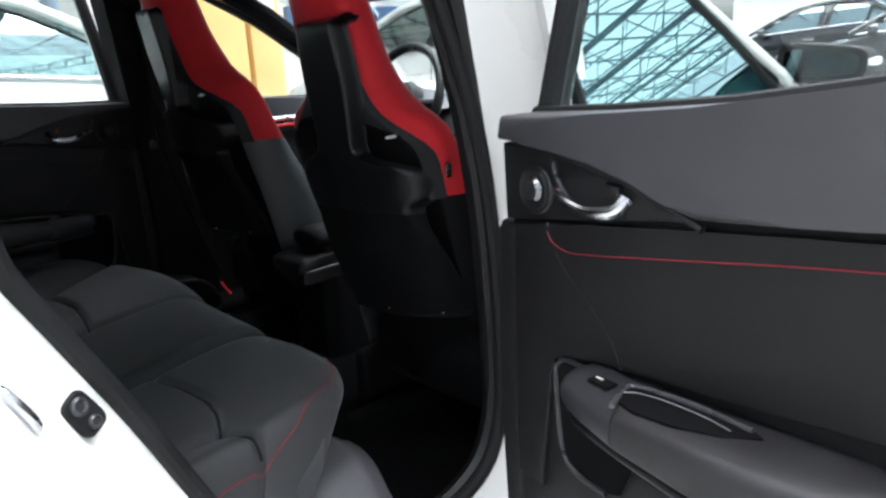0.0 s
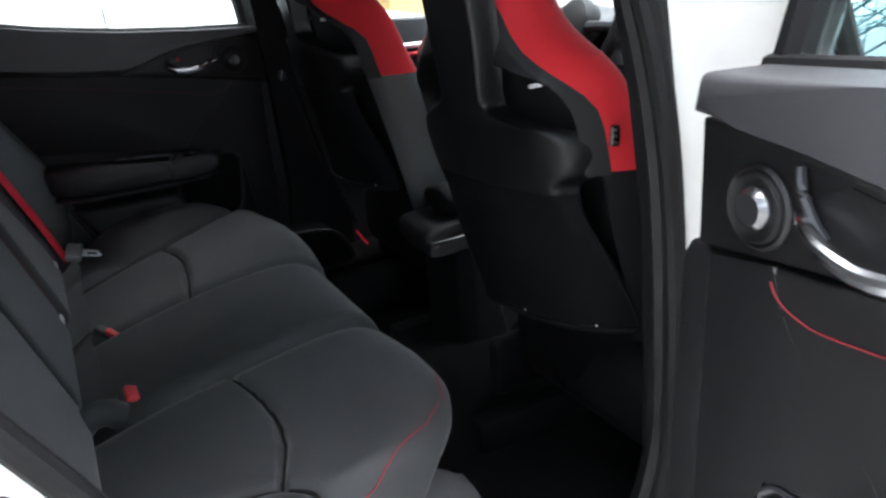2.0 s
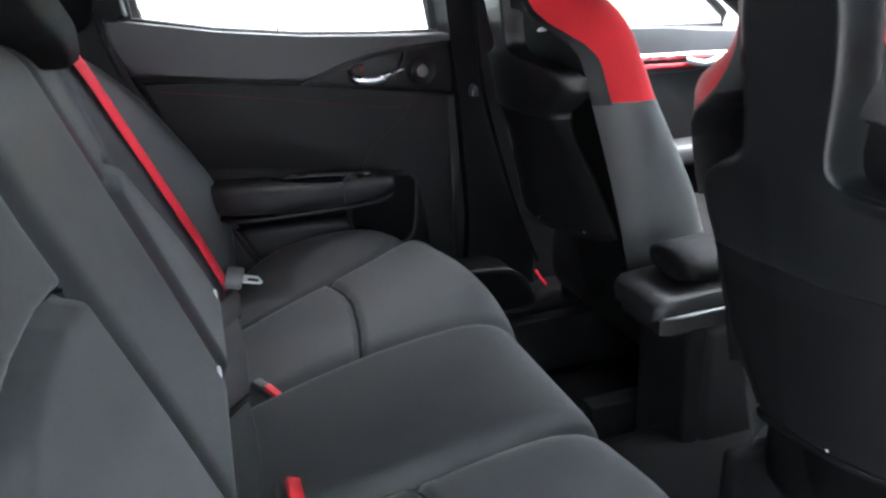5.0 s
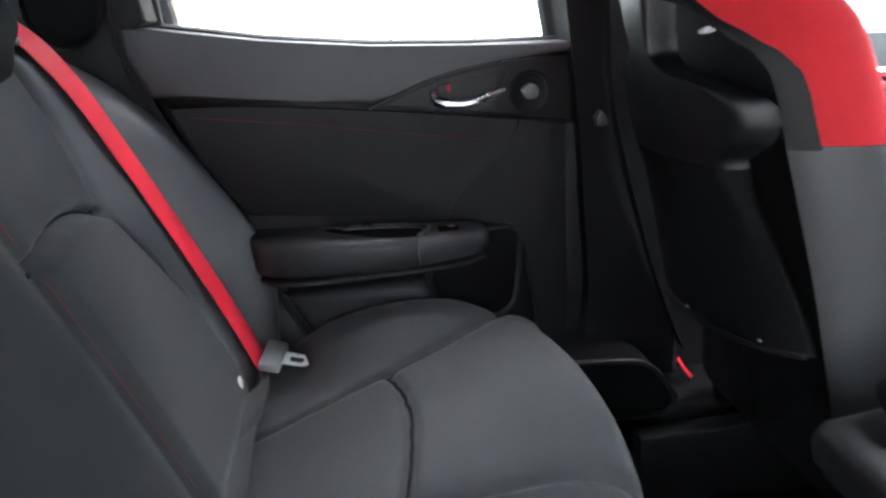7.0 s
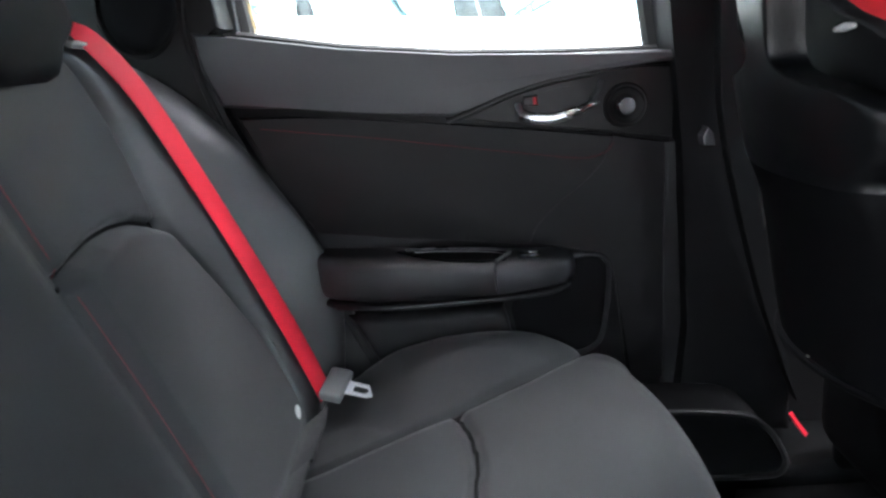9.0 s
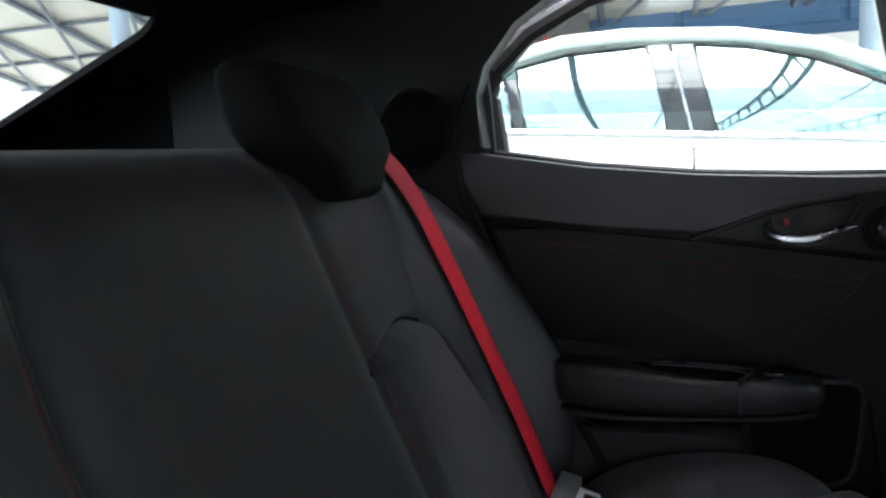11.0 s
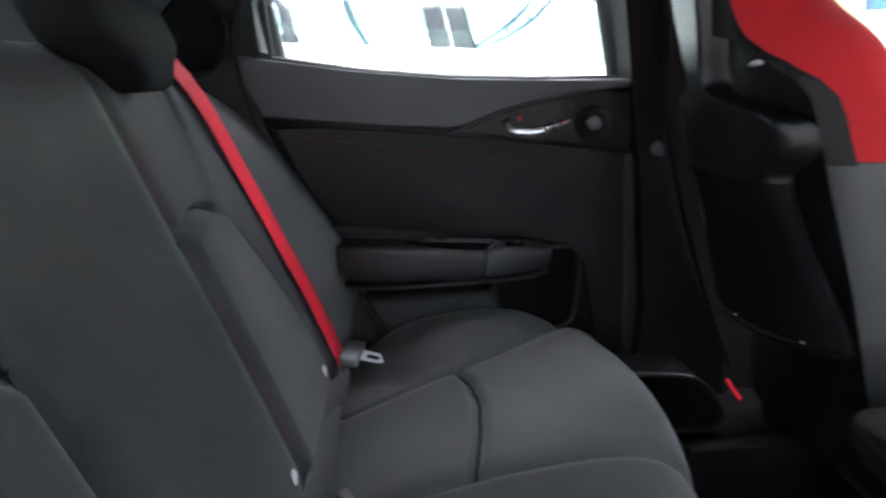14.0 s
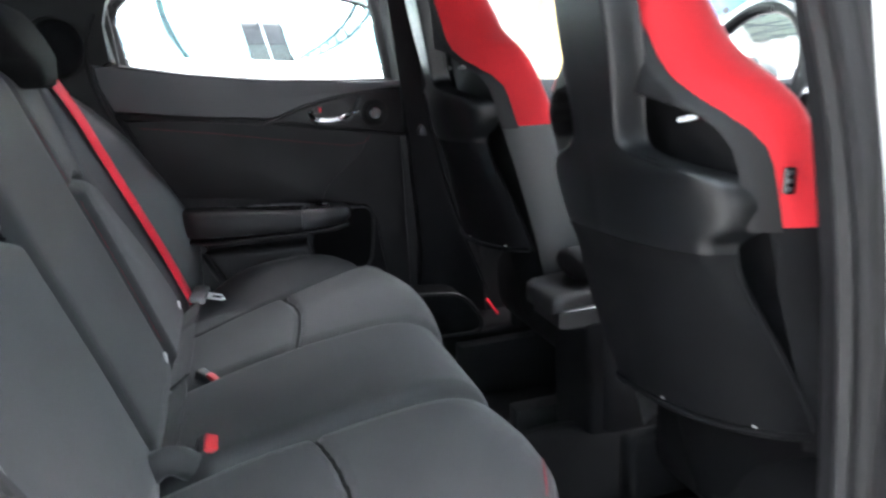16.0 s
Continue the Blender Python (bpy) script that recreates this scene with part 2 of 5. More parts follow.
def ribbon(points, across, width, thick):
    """A strap along points; across(i) gives the direction over its width."""
    pts = [Vector(p) for p in points]
    rings = []
    for i, p in enumerate(pts):
        d = (pts[min(i + 1, len(pts) - 1)] - pts[max(i - 1, 0)]).normalized()
        a = Vector(across(i) if callable(across) else across)
        a = (a - d * a.dot(d)).normalized() * width / 2
        nrm = d.cross(a).normalized() * thick / 2
        rings.append([p - a + nrm * 0.4, p - a * 0.9 + nrm, p + a * 0.9 + nrm, p + a + nrm * 0.4, p + a - nrm * 0.4, p + a * 0.9 - nrm, p - a * 0.9 - nrm, p - a - nrm * 0.4])
    return loft(rings)


def lerp(table, x):
    """Piecewise straight interpolation through (x, y) pairs."""
    if x <= table[0][0]:
        return table[0][1]
    for (x0, y0), (x1, y1) in zip(table, table[1:]):
        if x <= x1:
            return y0 + (y1 - y0) * (x - x0) / (x1 - x0)
    return table[-1][1]


def ease(table, x):
    """The same with softened knees."""
    h = 0.02
    return (lerp(table, x - h) + 2 * lerp(table, x) + lerp(table, x + h)) / 4


def spans(a, b, n):
    return [a + (b - a) * i / n for i in range(n + 1)]


def curve_points(pts, n=6):
    """A smooth line through pts."""
    out = []
    P = [Vector(p) for p in pts]
    for i in range(len(P) - 1):
        p0, p1, p2, p3 = P[max(i - 1, 0)], P[i], P[i + 1], P[min(i + 2, len(P) - 1)]
        for k in range(n):
            t = k / n
            out.append(0.5 * (2 * p1 + (p2 - p0) * t + (2 * p0 - 5 * p1 + 4 * p2 - p3) * t * t + (3 * p1 - p0 - 3 * p2 + p3) * t ** 3))
    out.append(P[-1])
    return out


def near_line(line, a, b):
    """Distance from (a, b) to a polyline."""
    best = 9.0
    for (x0, y0), (x1, y1) in zip(line, line[1:]):
        dx, dy = x1 - x0, y1 - y0
        t = max(0, min(1, ((a - x0) * dx + (b - y0) * dy) / (dx * dx + dy * dy + 1e-12)))
        d = math.hypot(a - x0 - t * dx, b - y0 - t * dy)
        best = min(best, d)
    return best


# ---- rear bench ----
CY = 0.035  # the car's middle line
CUSH = curve_points([(0.08, 0, 0.49), (0.16, 0, 0.515), (0.28, 0, 0.547), (0.42, 0, 0.572), (0.54, 0, 0.585), (0.605, 0, 0.580), (0.645, 0, 0.553), (0.656, 0, 0.51), (0.640, 0, 0.462), (0.58, 0, 0.435), (0.48, 0, 0.43)], 40)
CUSH_OUT = [(0.10, 0.425), (0.20, 0.437), (0.28, 0.462), (0.372, 0.497), (0.48, 0.562), (0.60, 0.65)]
CUSH_WING = [(0.10, 0.012), (0.16, 0.024), (0.23, 0.052), (0.29, 0.064), (0.36, 0.066), (0.44, 0.058), (0.51, 0.042), (0.58, 0.020), (0.64, 0.004), (0.68, 0.0)]
WING_END = [(0.10, 0.69), (0.22, 0.68), (0.30, 0.635), (0.40, 0.61), (0.60, 0.68)]
CUSH_IN = [(0.1, 0.155), (0.25, 0.16), (0.4, 0.17), (0.62, 0.165)]
CUSH_ARC = [(0.372, 0.490), (0.388, 0.42), (0.392, 0.35), (0.385, 0.26), (0.372, 0.175)]


CUSH_FRONT = [(0.10, 0.630), (0.18, 0.640), (0.30, 0.648), (0.40, 0.642), (0.435, 0.632), (0.495, 0.602), (0.545, 0.555), (0.575, 0.50), (0.605, 0.43)]


def bump(d, w):
    return math.exp(-(d / w) ** 2)


def step(x, a, b):
    t = max(0.0, min(1.0, (x - a) / (b - a)))
    return t * t * (3 - 2 * t)


def cush_edge(side):
    return 0.668 if side > 0 else 0.60


def cushion_point(k, q, side):
    """A point of the cushion: k along its profile, q metres from the middle line; side 1 left, -1 right."""
    p = CUSH[k]
    x, z = p.x, p.z
    top = 1 - step(k / len(CUSH), 0.62, 0.80)
    inner = lerp(CUSH_IN, x)
    mid = (inner + 0.60) / 2
    lift = 0.0
    if q > inner - 0.001:
        swell = max(0.0, 1 - ((q - mid) / (0.60 - mid)) ** 2)
        x += (0.022 if side > 0 else 0.006) * swell * step(x, 0.3, 0.6)
        lift += 0.010 * swell
        out = ease(CUSH_OUT, p.x)
        if side > 0:
            lift += ease(CUSH_WING, p.x) * step(q, out - 0.012 + 0.11 * (1 - step(p.x, 0.20, 0.32)), lerp(WING_END, p.x))
        else:
            lift += 0.020 * step(p.x, 0.20, 0.32) * step(q, out - 0.02, out + 0.09) * (1 - step(p.x, 0.48, 0.64))
        lift += 0.004 * (1 - step(q, out - 0.03, out)) * step(q, inner, inner + 0.04)
        lift -= 0.010 * bump(near_line(CUSH_OUT, p.x, q), 0.007)
        lift -= 0.012 * bump(near_line(CUSH_ARC, p.x, q), 0.007)
        lift -= 0.010 * bump(q - inner, 0.013)
        edge = step(q, cush_edge(side) - (0.045 if side > 0 else 0.09), cush_edge(side))
        if side > 0:
            x -= 0.07 * edge ** 2 * step(p.x, 0.3, 0.62)
        else:
            x -= max(0.0, 0.660 - ease(CUSH_FRONT, q)) * step(p.x, 0.2, 0.62) + 0.13 * step(k / len(CUSH), 0.585, 0.82) * step(q, 0.24, 0.46)
        lift -= (0.035 if side > 0 else 0.10) * edge ** 2.2
    else:
        lift += 0.014 - 0.016 * bump(q - inner, 0.016)
        x -= 0.016 * step(x, 0.4, 0.6)
    return Vector((x + lift * (1 - top) * 0.6, CY + side * q, z + lift * top))


def back_x(z):
    return 0.142 - 0.31 * (z - 0.585)


BACK_TOP = 1.126
BACK_SIDE = [(0.45, 0.672), (0.75, 0.686), (0.90, 0.688), (1.0, 0.684), (1.05, 0.664), (1.08, 0.635), (1.105, 0.59), (1.13, 0.52)]
BACK_LEFT = [(0.45, 0.225), (0.65, 0.215), (0.78, 0.20), (0.90, 0.18), (1.13, 0.150)]
BACK_RIGHT = [(0.45, 0.148), (0.56, 0.150), (0.72, 0.155), (0.90, 0.178), (0.97, 0.187), (1.13, 0.178)]
BACK_OUT = [(0.45, 0.528), (0.589, 0.545), (0.643, 0.552), (0.70, 0.548), (0.77, 0.530), (0.872, 0.485), (0.957, 0.492), (1.008, 0.490), (1.058, 0.472), (1.13, 0.435)]
BACK_ARC = [(0.893, 0.175), (0.904, 0.225), (0.908, 0.285), (0.904, 0.355), (0.893, 0.425), (0.873, 0.487)]
ARC_Z = [(q, z) for z, q in BACK_ARC]
# how far the surface falls back at the outer seam, and where the side bolster stands
VALLEY = [(0.50, 0.0), (0.60, 0.003), (0.66, 0.010), (0.72, 0.017), (0.80, 0.027), (0.89, 0.036), (1.0, 0.036), (1.06, 0.032), (1.12, 0.026)]
BOLSTER = [(0.50, -0.018), (0.562, -0.018), (0.66, -0.014), (0.793, -0.005), (0.928, 0.005), (1.04, 0.010), (1.106, 0.020), (1.13, 0.022)]
FLARE = [(0.45, 0.030), (0.56, 0.026), (0.627, 0.056), (0.705, 0.088), (0.773, 0.092), (0.846, 0.080), (0.94, 0.058), (0.997, 0.030), (1.035, 0.006), (1.07, -0.02), (1.12, -0.05)]
RIDGE = [(0.45, 0.596), (0.66, 0.597), (0.793, 0.591), (0.928, 0.575), (1.04, 0.548), (1.106, 0.515), (1.13, 0.50)]


def back_edge(z, side):
    return ease(BACK_SIDE, z) + (0.010 * step(z, 0.60, 0.80) if side > 0 else 0.0)


def back_in(z, side):
    return ease(BACK_LEFT if side > 0 else BACK_RIGHT, z)


def back_point(z, q, side):
    """A point of the backrest's front at height z, q metres from the middle line."""
    out, inner, edge = ease(BACK_OUT, z), back_in(z, side), back_edge(z, side)
    f = 0.0
    if q >= inner - 1e-6:
        low = ease(VALLEY, z) * (1.0 if side > 0 else 0.35)
        f -= low * step(q, inner + 0.02, out)
        ridge = ease(RIDGE, z)
        f += (low - ease(BOLSTER, z) * (1.0 if side > 0 else 0.35)) * step(q, out - 0.002, ridge)
        below = 1 - step(z - ease(ARC_Z, q), -0.012, 0.004)
        f += 0.010 * below * step(q, inner, inner + 0.035) * (1 - step(q, out - 0.020, out))
        f -= 0.016 * bump(near_line(BACK_OUT, z, q), 0.0075)
        f -= 0.019 * bump(near_line(BACK_ARC, z, q), 0.0075) * step(q, inner - 0.01, inner + 0.01)
        f -= (0.006 if side > 0 else 0.014) * bump(q - inner, 0.014)
        if side > 0:
            # the bolster flares forward towards the door and rolls over at its edge
            e = max(0.0, (q - ridge - 0.018) / (edge - ridge - 0.018))
            f += ease(FLARE, z) * math.sin(math.pi / 2 * min(1.0, e / 0.8)) ** 1.5 - 0.045 * max(0.0, (e - 0.76) / 0.24) ** 2
        else:
            e = max(0.0, (q - ridge + 0.03) / (edge - ridge + 0.03))
            f += 0.75 * max(0.0, ease(FLARE, z)) * math.sin(math.pi / 2 * min(1.0, e / 0.65)) ** 1.5 - 0.065 * max(0.0, (e - 0.6) / 0.4) ** 1.9
    else:
        f += 0.004 * step(inner - q, 0.0, 0.05) - (0.005 if side > 0 else 0.014) * bump(q - inner, 0.016)
    t = max(0.0, (z - 1.068) / (BACK_TOP - 1.068))
    f -= 0.07 * (1 - math.sqrt(max(0.0, 1 - t * t)))
    f -= 0.03 * step(0.58 - z, 0.0, 0.10)
    return Vector((back_x(z) + f, CY + side * q, z))


BACK_ZS = [0.47 + 0.6 * i / 190 for i in range(191)] + [1.07 + (BACK_TOP - 1.07) * math.sin(math.pi / 2 * i / 20) for i in range(1, 21)]


def rear_bench():
    seat = thing("rear_bench_seat", "black cloth rear bench seat with red stitching and three places", "car seat")
    ks = range(len(CUSH))
    for side in (1, -1):
        def fn(k, v):
            inner = lerp(CUSH_IN, CUSH[k].x)
            return cushion_point(k, inner + v * (cush_edge(side) - inner), side)
        part("cushion", grid(fn, ks, spans(0, 1, 190), 0.02, (0.3, 0, 1)), CLOTH, seat, "black cloth seat cushion with stitched seams", 150)

        def fb(z, v):
            inner = back_in(z, side)
            q = ease(BACK_OUT, z)
            return back_point(z, inner + v * (q - inner), side)

        def fs(z, v):
            q, edge = ease(BACK_OUT, z), back_edge(z, side)
            return back_point(z, q + v * (edge - q), side)
        part("backrest", grid(fb, BACK_ZS, spans(0, 1, 110), 0.03, (1, 0, 0.3)), CLOTH, seat, "black cloth backrest with an arched seam", 150)
        part("side_bolster", grid(fs, BACK_ZS, spans(0, 1, 56), 0.03, (1, 0, 0.3)), BOLSTER_SKIN, seat, "smooth black side bolster", 150)
    part("center_cushion", grid(lambda k, v: cushion_point(k, abs(v) * (lerp(CUSH_IN, CUSH[k].x) - 0.0005), 1 if v > 0 else -1), ks, spans(-1, 1, 46), 0.02, (0.3, 0, 1)), CLOTH_SIDE, seat, smooth=60)
    part("center_backrest", grid(lambda z, v: back_point(z, abs(v) * (back_in(z, 1 if v > 0 else -1) - 0.0005), 1 if v > 0 else -1), BACK_ZS, spans(-1, 1, 60), 0.03, (1, 0, 0.3)), CLOTH_SIDE, seat, smooth=60)
    # hard back behind the upholstery
    part("backrest_shell", grid(lambda z, y: Vector((back_x(z) - 0.075, y, z)), spans(0.40, 1.085, 4), spans(CY - 0.58, CY + 0.58, 6), 0.02, (-1, 0, 0)), HEADLINER, seat, smooth=0)
    part("seat_base", box((0.05, CY - 0.53, 0.215), (0.50, CY + 0.56, 0.45), 0.03), CARPET, seat)
    # added dark cords that paint the shade in the cushion and pad seams
    def on_cushion(x, q, side):
        k = min((k for k in ks if k < len(CUSH) * 0.62), key=lambda k: abs(CUSH[k].x - x))
        return cushion_point(k, q, side) + Vector((0, 0, 0.0008))
    for side in (1, -1):
        for table in (CUSH_ARC, CUSH_OUT[2:5]):
            pts = curve_points([(x, q, 0) for x, q in table], 8)
            part("seam_shade", tube([on_cushion(p.x, p.y, side) for p in pts], 0.0028, 6), CLOTH_DARK, seat, "dark cord standing in for shade in the seam")
        for table in (BACK_ARC, BACK_OUT[2:6]):
            pts = curve_points([(z, q, 0) for z, q in table], 8)
            part("seam_shade", tube([back_point(p.x, p.y, side) + Vector((0.0005, 0, 0)) for p in pts], 0.0026, 6), CLOTH_DARK, seat, "dark cord standing in for shade in the seam")
    # red thread along the front edges and beside the middle of the backrest
    for side in (1, -1):
        if side < 0:
            pts = []
            for xt in spans(0.635, 0.20, 60):
                q = lerp([(0.20, 0.575), (0.384, 0.572), (0.45, 0.557), (0.547, 0.506), (0.60, 0.452), (0.635, 0.36)], xt)
                k = min((k for k in ks if k < len(CUSH) * 0.66), key=lambda k: abs(cushion_point(k, q, -1).x - xt))
                pts.append(cushion_point(k, q, -1) + Vector((0.0005, 0, 0.001)))
            part("stitching", tube(pts, 0.0012, 5), THREAD_RED, seat, "red stitching")
        pts = [back_point(z, back_in(z, side) + 0.011, side) + Vector((0.0002, 0, 0)) for z in spans(0.60, 1.02, 30)]
        part("stitching", tube(pts, 0.00045, 4), THREAD_RED, seat, "red stitching")
    # child-seat anchor tags
    for y, z in ((0.536, 0.585), (0.205, 0.588), (-0.118, 0.592), (-0.455, 0.585)):
        side = 1 if y > CY else -1
        p = back_point(z, abs(y - CY), side)
        b = bmesh.new()
        bmesh.ops.create_uvsphere(b, u_segments=14, v_segments=8, radius=1)
        bmesh.ops.transform(b, matrix=Matrix.Translation(p) @ Matrix.Diagonal((0.004, 0.0085, 0.0125, 1)), verts=b.verts[:])
        part("anchor_button", b, WHITEPLASTIC, seat, "small white oval button")
    return seat


def headrest(y, wide):
    ob = thing("headrest", "black cloth saddle-shaped headrest over the rear backrest", "headrest", "rear headrests")
    rings = []
    for z, w, xf, xb in ((1.066, 0.30, 0.030, 0.0), (1.072, 0.40, 0.040, -0.01), (1.084, 0.47, 0.046, -0.018), (1.098, 0.56, 0.050, -0.025), (1.110, 0.76, 0.052, -0.03), (1.120, 0.90, 0.052, -0.033), (1.135, 0.98, 0.050, -0.035), (1.155, 1.0, 0.047, -0.036), (1.178, 0.97, 0.042, -0.035), (1.196, 0.92, 0.034, -0.03), (1.206, 0.84, 0.020, -0.02), (1.210, 0.70, 0.006, -0.01)):
        ring = []
        for k in range(36):
            a = 2 * math.pi * k / 36
            c, s = math.cos(a), math.sin(a)
            cx, sy = abs(c) ** 0.36 * (1 if c > 0 else -1), abs(s) ** 0.36 * (1 if s > 0 else -1)
            ring.append(Vector((back_x(z) + (xf + xb) / 2 + (xf - xb) / 2 * cx, y + wide / 2 * w * sy, z)))
        rings.append(ring)
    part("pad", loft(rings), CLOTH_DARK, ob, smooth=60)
    for s in (-1, 1):
        part("post", tube([(back_x(1.05) - 0.03, y + s * wide * 0.2, 1.03), (back_x(1.12) - 0.03, y + s * wide * 0.2, 1.13)], 0.006, 8), PLASTIC, ob)
    return ob


rear_bench()
headrest(0.278, 0.258)
headrest(-0.345, 0.265)


# ---- rear belts ----
def rear_belt(side):
    b = thing("rear_seat_belt", "red seat belt lying over the backrest, tongue by the cushion" if side > 0 else "red seat belt lying over the backrest beside the open door", "seat belt", "rear seat belts")
    mir = lambda p: Vector((p[0] + (0 if side > 0 else 0.014), p[1] if side > 0 else 0.058 - p[1], p[2]))
    line = [(-0.135, 0.490, 1.112), (-0.095, 0.505, 1.130), (-0.062, 0.522, 1.128), (-0.036, 0.538, 1.106), (-0.004, 0.574, 1.040), (0.036, 0.604, 0.928), (0.087, 0.623, 0.793), (0.138, 0.630, 0.660), (0.172, 0.631, 0.562)]
    if side < 0:
        # this one lies further in, flat on the pad
        lay = [(z, lerp([(0.575, 0.585), (0.64, 0.570), (0.72, 0.545), (0.80, 0.512), (0.86, 0.502), (0.92, 0.518), (0.98, 0.530), (1.04, 0.530)], z)) for z in (1.04, 0.98, 0.92, 0.86, 0.80, 0.72, 0.64, 0.575)]
        line = line[:4] + [(back_point(z, q, -1).x - 0.008, 0.058 - CY + q, z) for z, q in lay]
    pts = [tuple(p) for p in curve_points(line, 4)]
    part("webbing", ribbon([mir(p) for p in pts], (0.22, 0.97 * side, 0), 0.044, 0.0024), BELT_RED, b, "red webbing", 25)
    end = Vector(pts[-1])
    # guide loop at the shoulder
    loop = [mir(p) for p in ((-0.055, 0.488, 1.122), (-0.055, 0.562, 1.118), (-0.04, 0.568, 1.100), (-0.04, 0.490, 1.104), (-0.055, 0.488, 1.122))]
    part("belt_guide", tube(loop, 0.005, 8), GREYBUCKLE, b, "grey plastic belt guide")
    # tongue
    m = Matrix.Translation(mir(end) + Vector((0.014, 0, 0.017))) @ Euler((radians(8 * side), radians(14), radians(-8 * side))).to_matrix().to_4x4()
    part("tongue_grip", box((-0.014, -0.036, -0.009), (0.022, 0.036, 0.009), 0.006, 3, m), GREYBUCKLE, b, "grey plastic grip")
    out = [(0.018, -0.016), (0.056, -0.015), (0.066, -0.007), (0.066, 0.007), (0.056, 0.015), (0.018, 0.016)]
    hole = [(0.032, -0.008), (0.052, -0.008), (0.055, -0.004), (0.055, 0.004), (0.052, 0.008), (0.032, 0.008)]
    rings = [[m @ Vector((x, y, z)) for x, y in o] for o, z in ((out, -0.0012), (out, 0.0012), (hole, 0.0012), (hole, -0.0012), (out, -0.0012))]
    part("tongue", loft(rings, caps=False), BRIGHT_PALE, b, "bright metal tongue", 20)
    return b


def buckle(x, y, z, yaw, wide):
    b = thing("belt_buckle", "belt buckle with a red release button between the cushions", "belt buckle", "rear belt buckles")
    m = Matrix.Translation((x, y, z)) @ Euler((0, radians(24), radians(yaw))).to_matrix().to_4x4()
    part("housing", box((-0.030, -wide - 0.004, -0.034), (0.026, wide + 0.004, 0.004), 0.006, 3, m), PLASTIC, b)
    part("release_button", box((-0.004 if wide < 0.01 else -0.022, -wide, -0.012), (0.027, wide, 0.011), 0.004, 2, m), REDPLASTIC, b, "red release button")
    part("bright_rim", tube([m @ Vector(p) for p in ((-0.025, -wide - 0.001, 0.001), (0.0, -wide - 0.002, 0.0005), (0.025, -wide - 0.001, 0.001), (0.026, wide, 0.001))], 0.0014, 6), CHROME, b, "thin bright rim")
    part("stalk", ribbon([m @ Vector(p) for p in ((-0.02, 0, -0.03), (-0.05, 0, -0.05), (-0.08, 0, -0.07))], (0, 1, 0), 0.02, 0.006), PLASTIC, b)


rear_belt(1)
rear_belt(-1)
buckle(0.230, -0.074, 0.538, 0, 0.024)
buckle(0.213, 0.216, 0.534, -50, 0.007)
# pieces of the cloth flap in the gap between cushion and backrest
def gap_flap(pts, wide):
    s = thing("gap_flap", "black cloth flap folded in the seat gap", "strap", "lap straps")
    part("webbing", ribbon(curve_points(pts, 5), (0.75, 0.05, 0.55), wide, 0.0035), CLOTH_SIDE, s, smooth=25)


gap_flap([(0.168, 0.545, 0.568), (0.172, 0.50, 0.570), (0.170, 0.455, 0.568), (0.168, 0.425, 0.564)], 0.056)
gap_flap([(0.166, 0.435, 0.562), (0.168, 0.36, 0.566), (0.170, 0.25, 0.566), (0.166, 0.145, 0.562)], 0.050)
gap_flap([(0.166, 0.125, 0.560), (0.170, 0.05, 0.565), (0.170, -0.04, 0.565), (0.164, -0.12, 0.560)], 0.040)
roll = thing("buckle_sleeve", "soft black roll sleeve round a buckle stalk", "strap")
part("sleeve", tube(curve_points([(0.135, -0.165, 0.555), (0.155, -0.162, 0.574), (0.180, -0.158, 0.576), (0.200, -0.154, 0.560)], 5), 0.020, 14), CLOTH_SIDE, roll)


# ---- front seats ----
SEAT_W = [(0.40, 0.225), (0.6, 0.225), (0.85, 0.218), (0.93, 0.215), (1.0, 0.208), (1.03, 0.188), (1.05, 0.152), (1.08, 0.122), (1.13, 0.108), (1.20, 0.102), (1.27, 0.094), (1.31, 0.075)]
SEAT_D = [(0.4, 0.20), (0.70, 0.172), (0.80, 0.150), (0.88, 0.130), (1.0, 0.110), (1.06, 0.085), (1.15, 0.068), (1.31, 0.052)]
SHELL_W = [(0.60, 0.176), (0.66, 0.170), (0.74, 0.155), (0.82, 0.134), (0.855, 0.130), (0.875, 0.158), (0.895, 0.168), (0.915, 0.168), (0.930, 0.154), (0.941, 0.118), (0.949, 0.070), (0.957, 0.042), (0.970, 0.034), (0.985, 0.034), (1.0, 0.038), (1.05, 0.050), (1.1, 0.056), (1.2, 0.051), (1.235, 0.046)]
# half-width of the near seat's shell on its inner side, shaped to fit the camera's view
SHELL_IN = [(0.60, 0.085), (0.656, 0.112), (0.73, 0.158), (0.80, 0.170), (0.855, 0.168), (0.875, 0.178), (0.90, 0.184), (0.922, 0.180), (0.938, 0.155), (0.952, 0.118), (0.97, 0.100), (1.0, 0.095), (1.05, 0.096), (1.1, 0.094), (1.15, 0.086), (1.2, 0.074), (1.235, 0.066)]
RED_EDGE = [(0.86, 0.203), (0.917, 0.204), (0.963, 0.202), (0.981, 0.195), (0.998, 0.178), (1.015, 0.153), (1.037, 0.121), (1.07, 0.099), (1.104, 0.085), (1.14, 0.070), (1.19, 0.046)]
RED_IN = [(0.86, 0.200), (0.95, 0.196), (0.975, 0.184), (0.992, 0.157), (1.005, 0.124), (1.025, 0.092), (1.06, 0.074), (1.10, 0.064), (1.14, 0.056), (1.19, 0.044)]
SLOT = [(0.86, 0.182), (0.945, 0.184), (0.963, 0.182), (0.98, 0.174), (0.996, 0.152), (1.005, 0.130), (1.016, 0.098), (1.022, 0.070), (1.030, 0.030), (1.036, -0.02)]


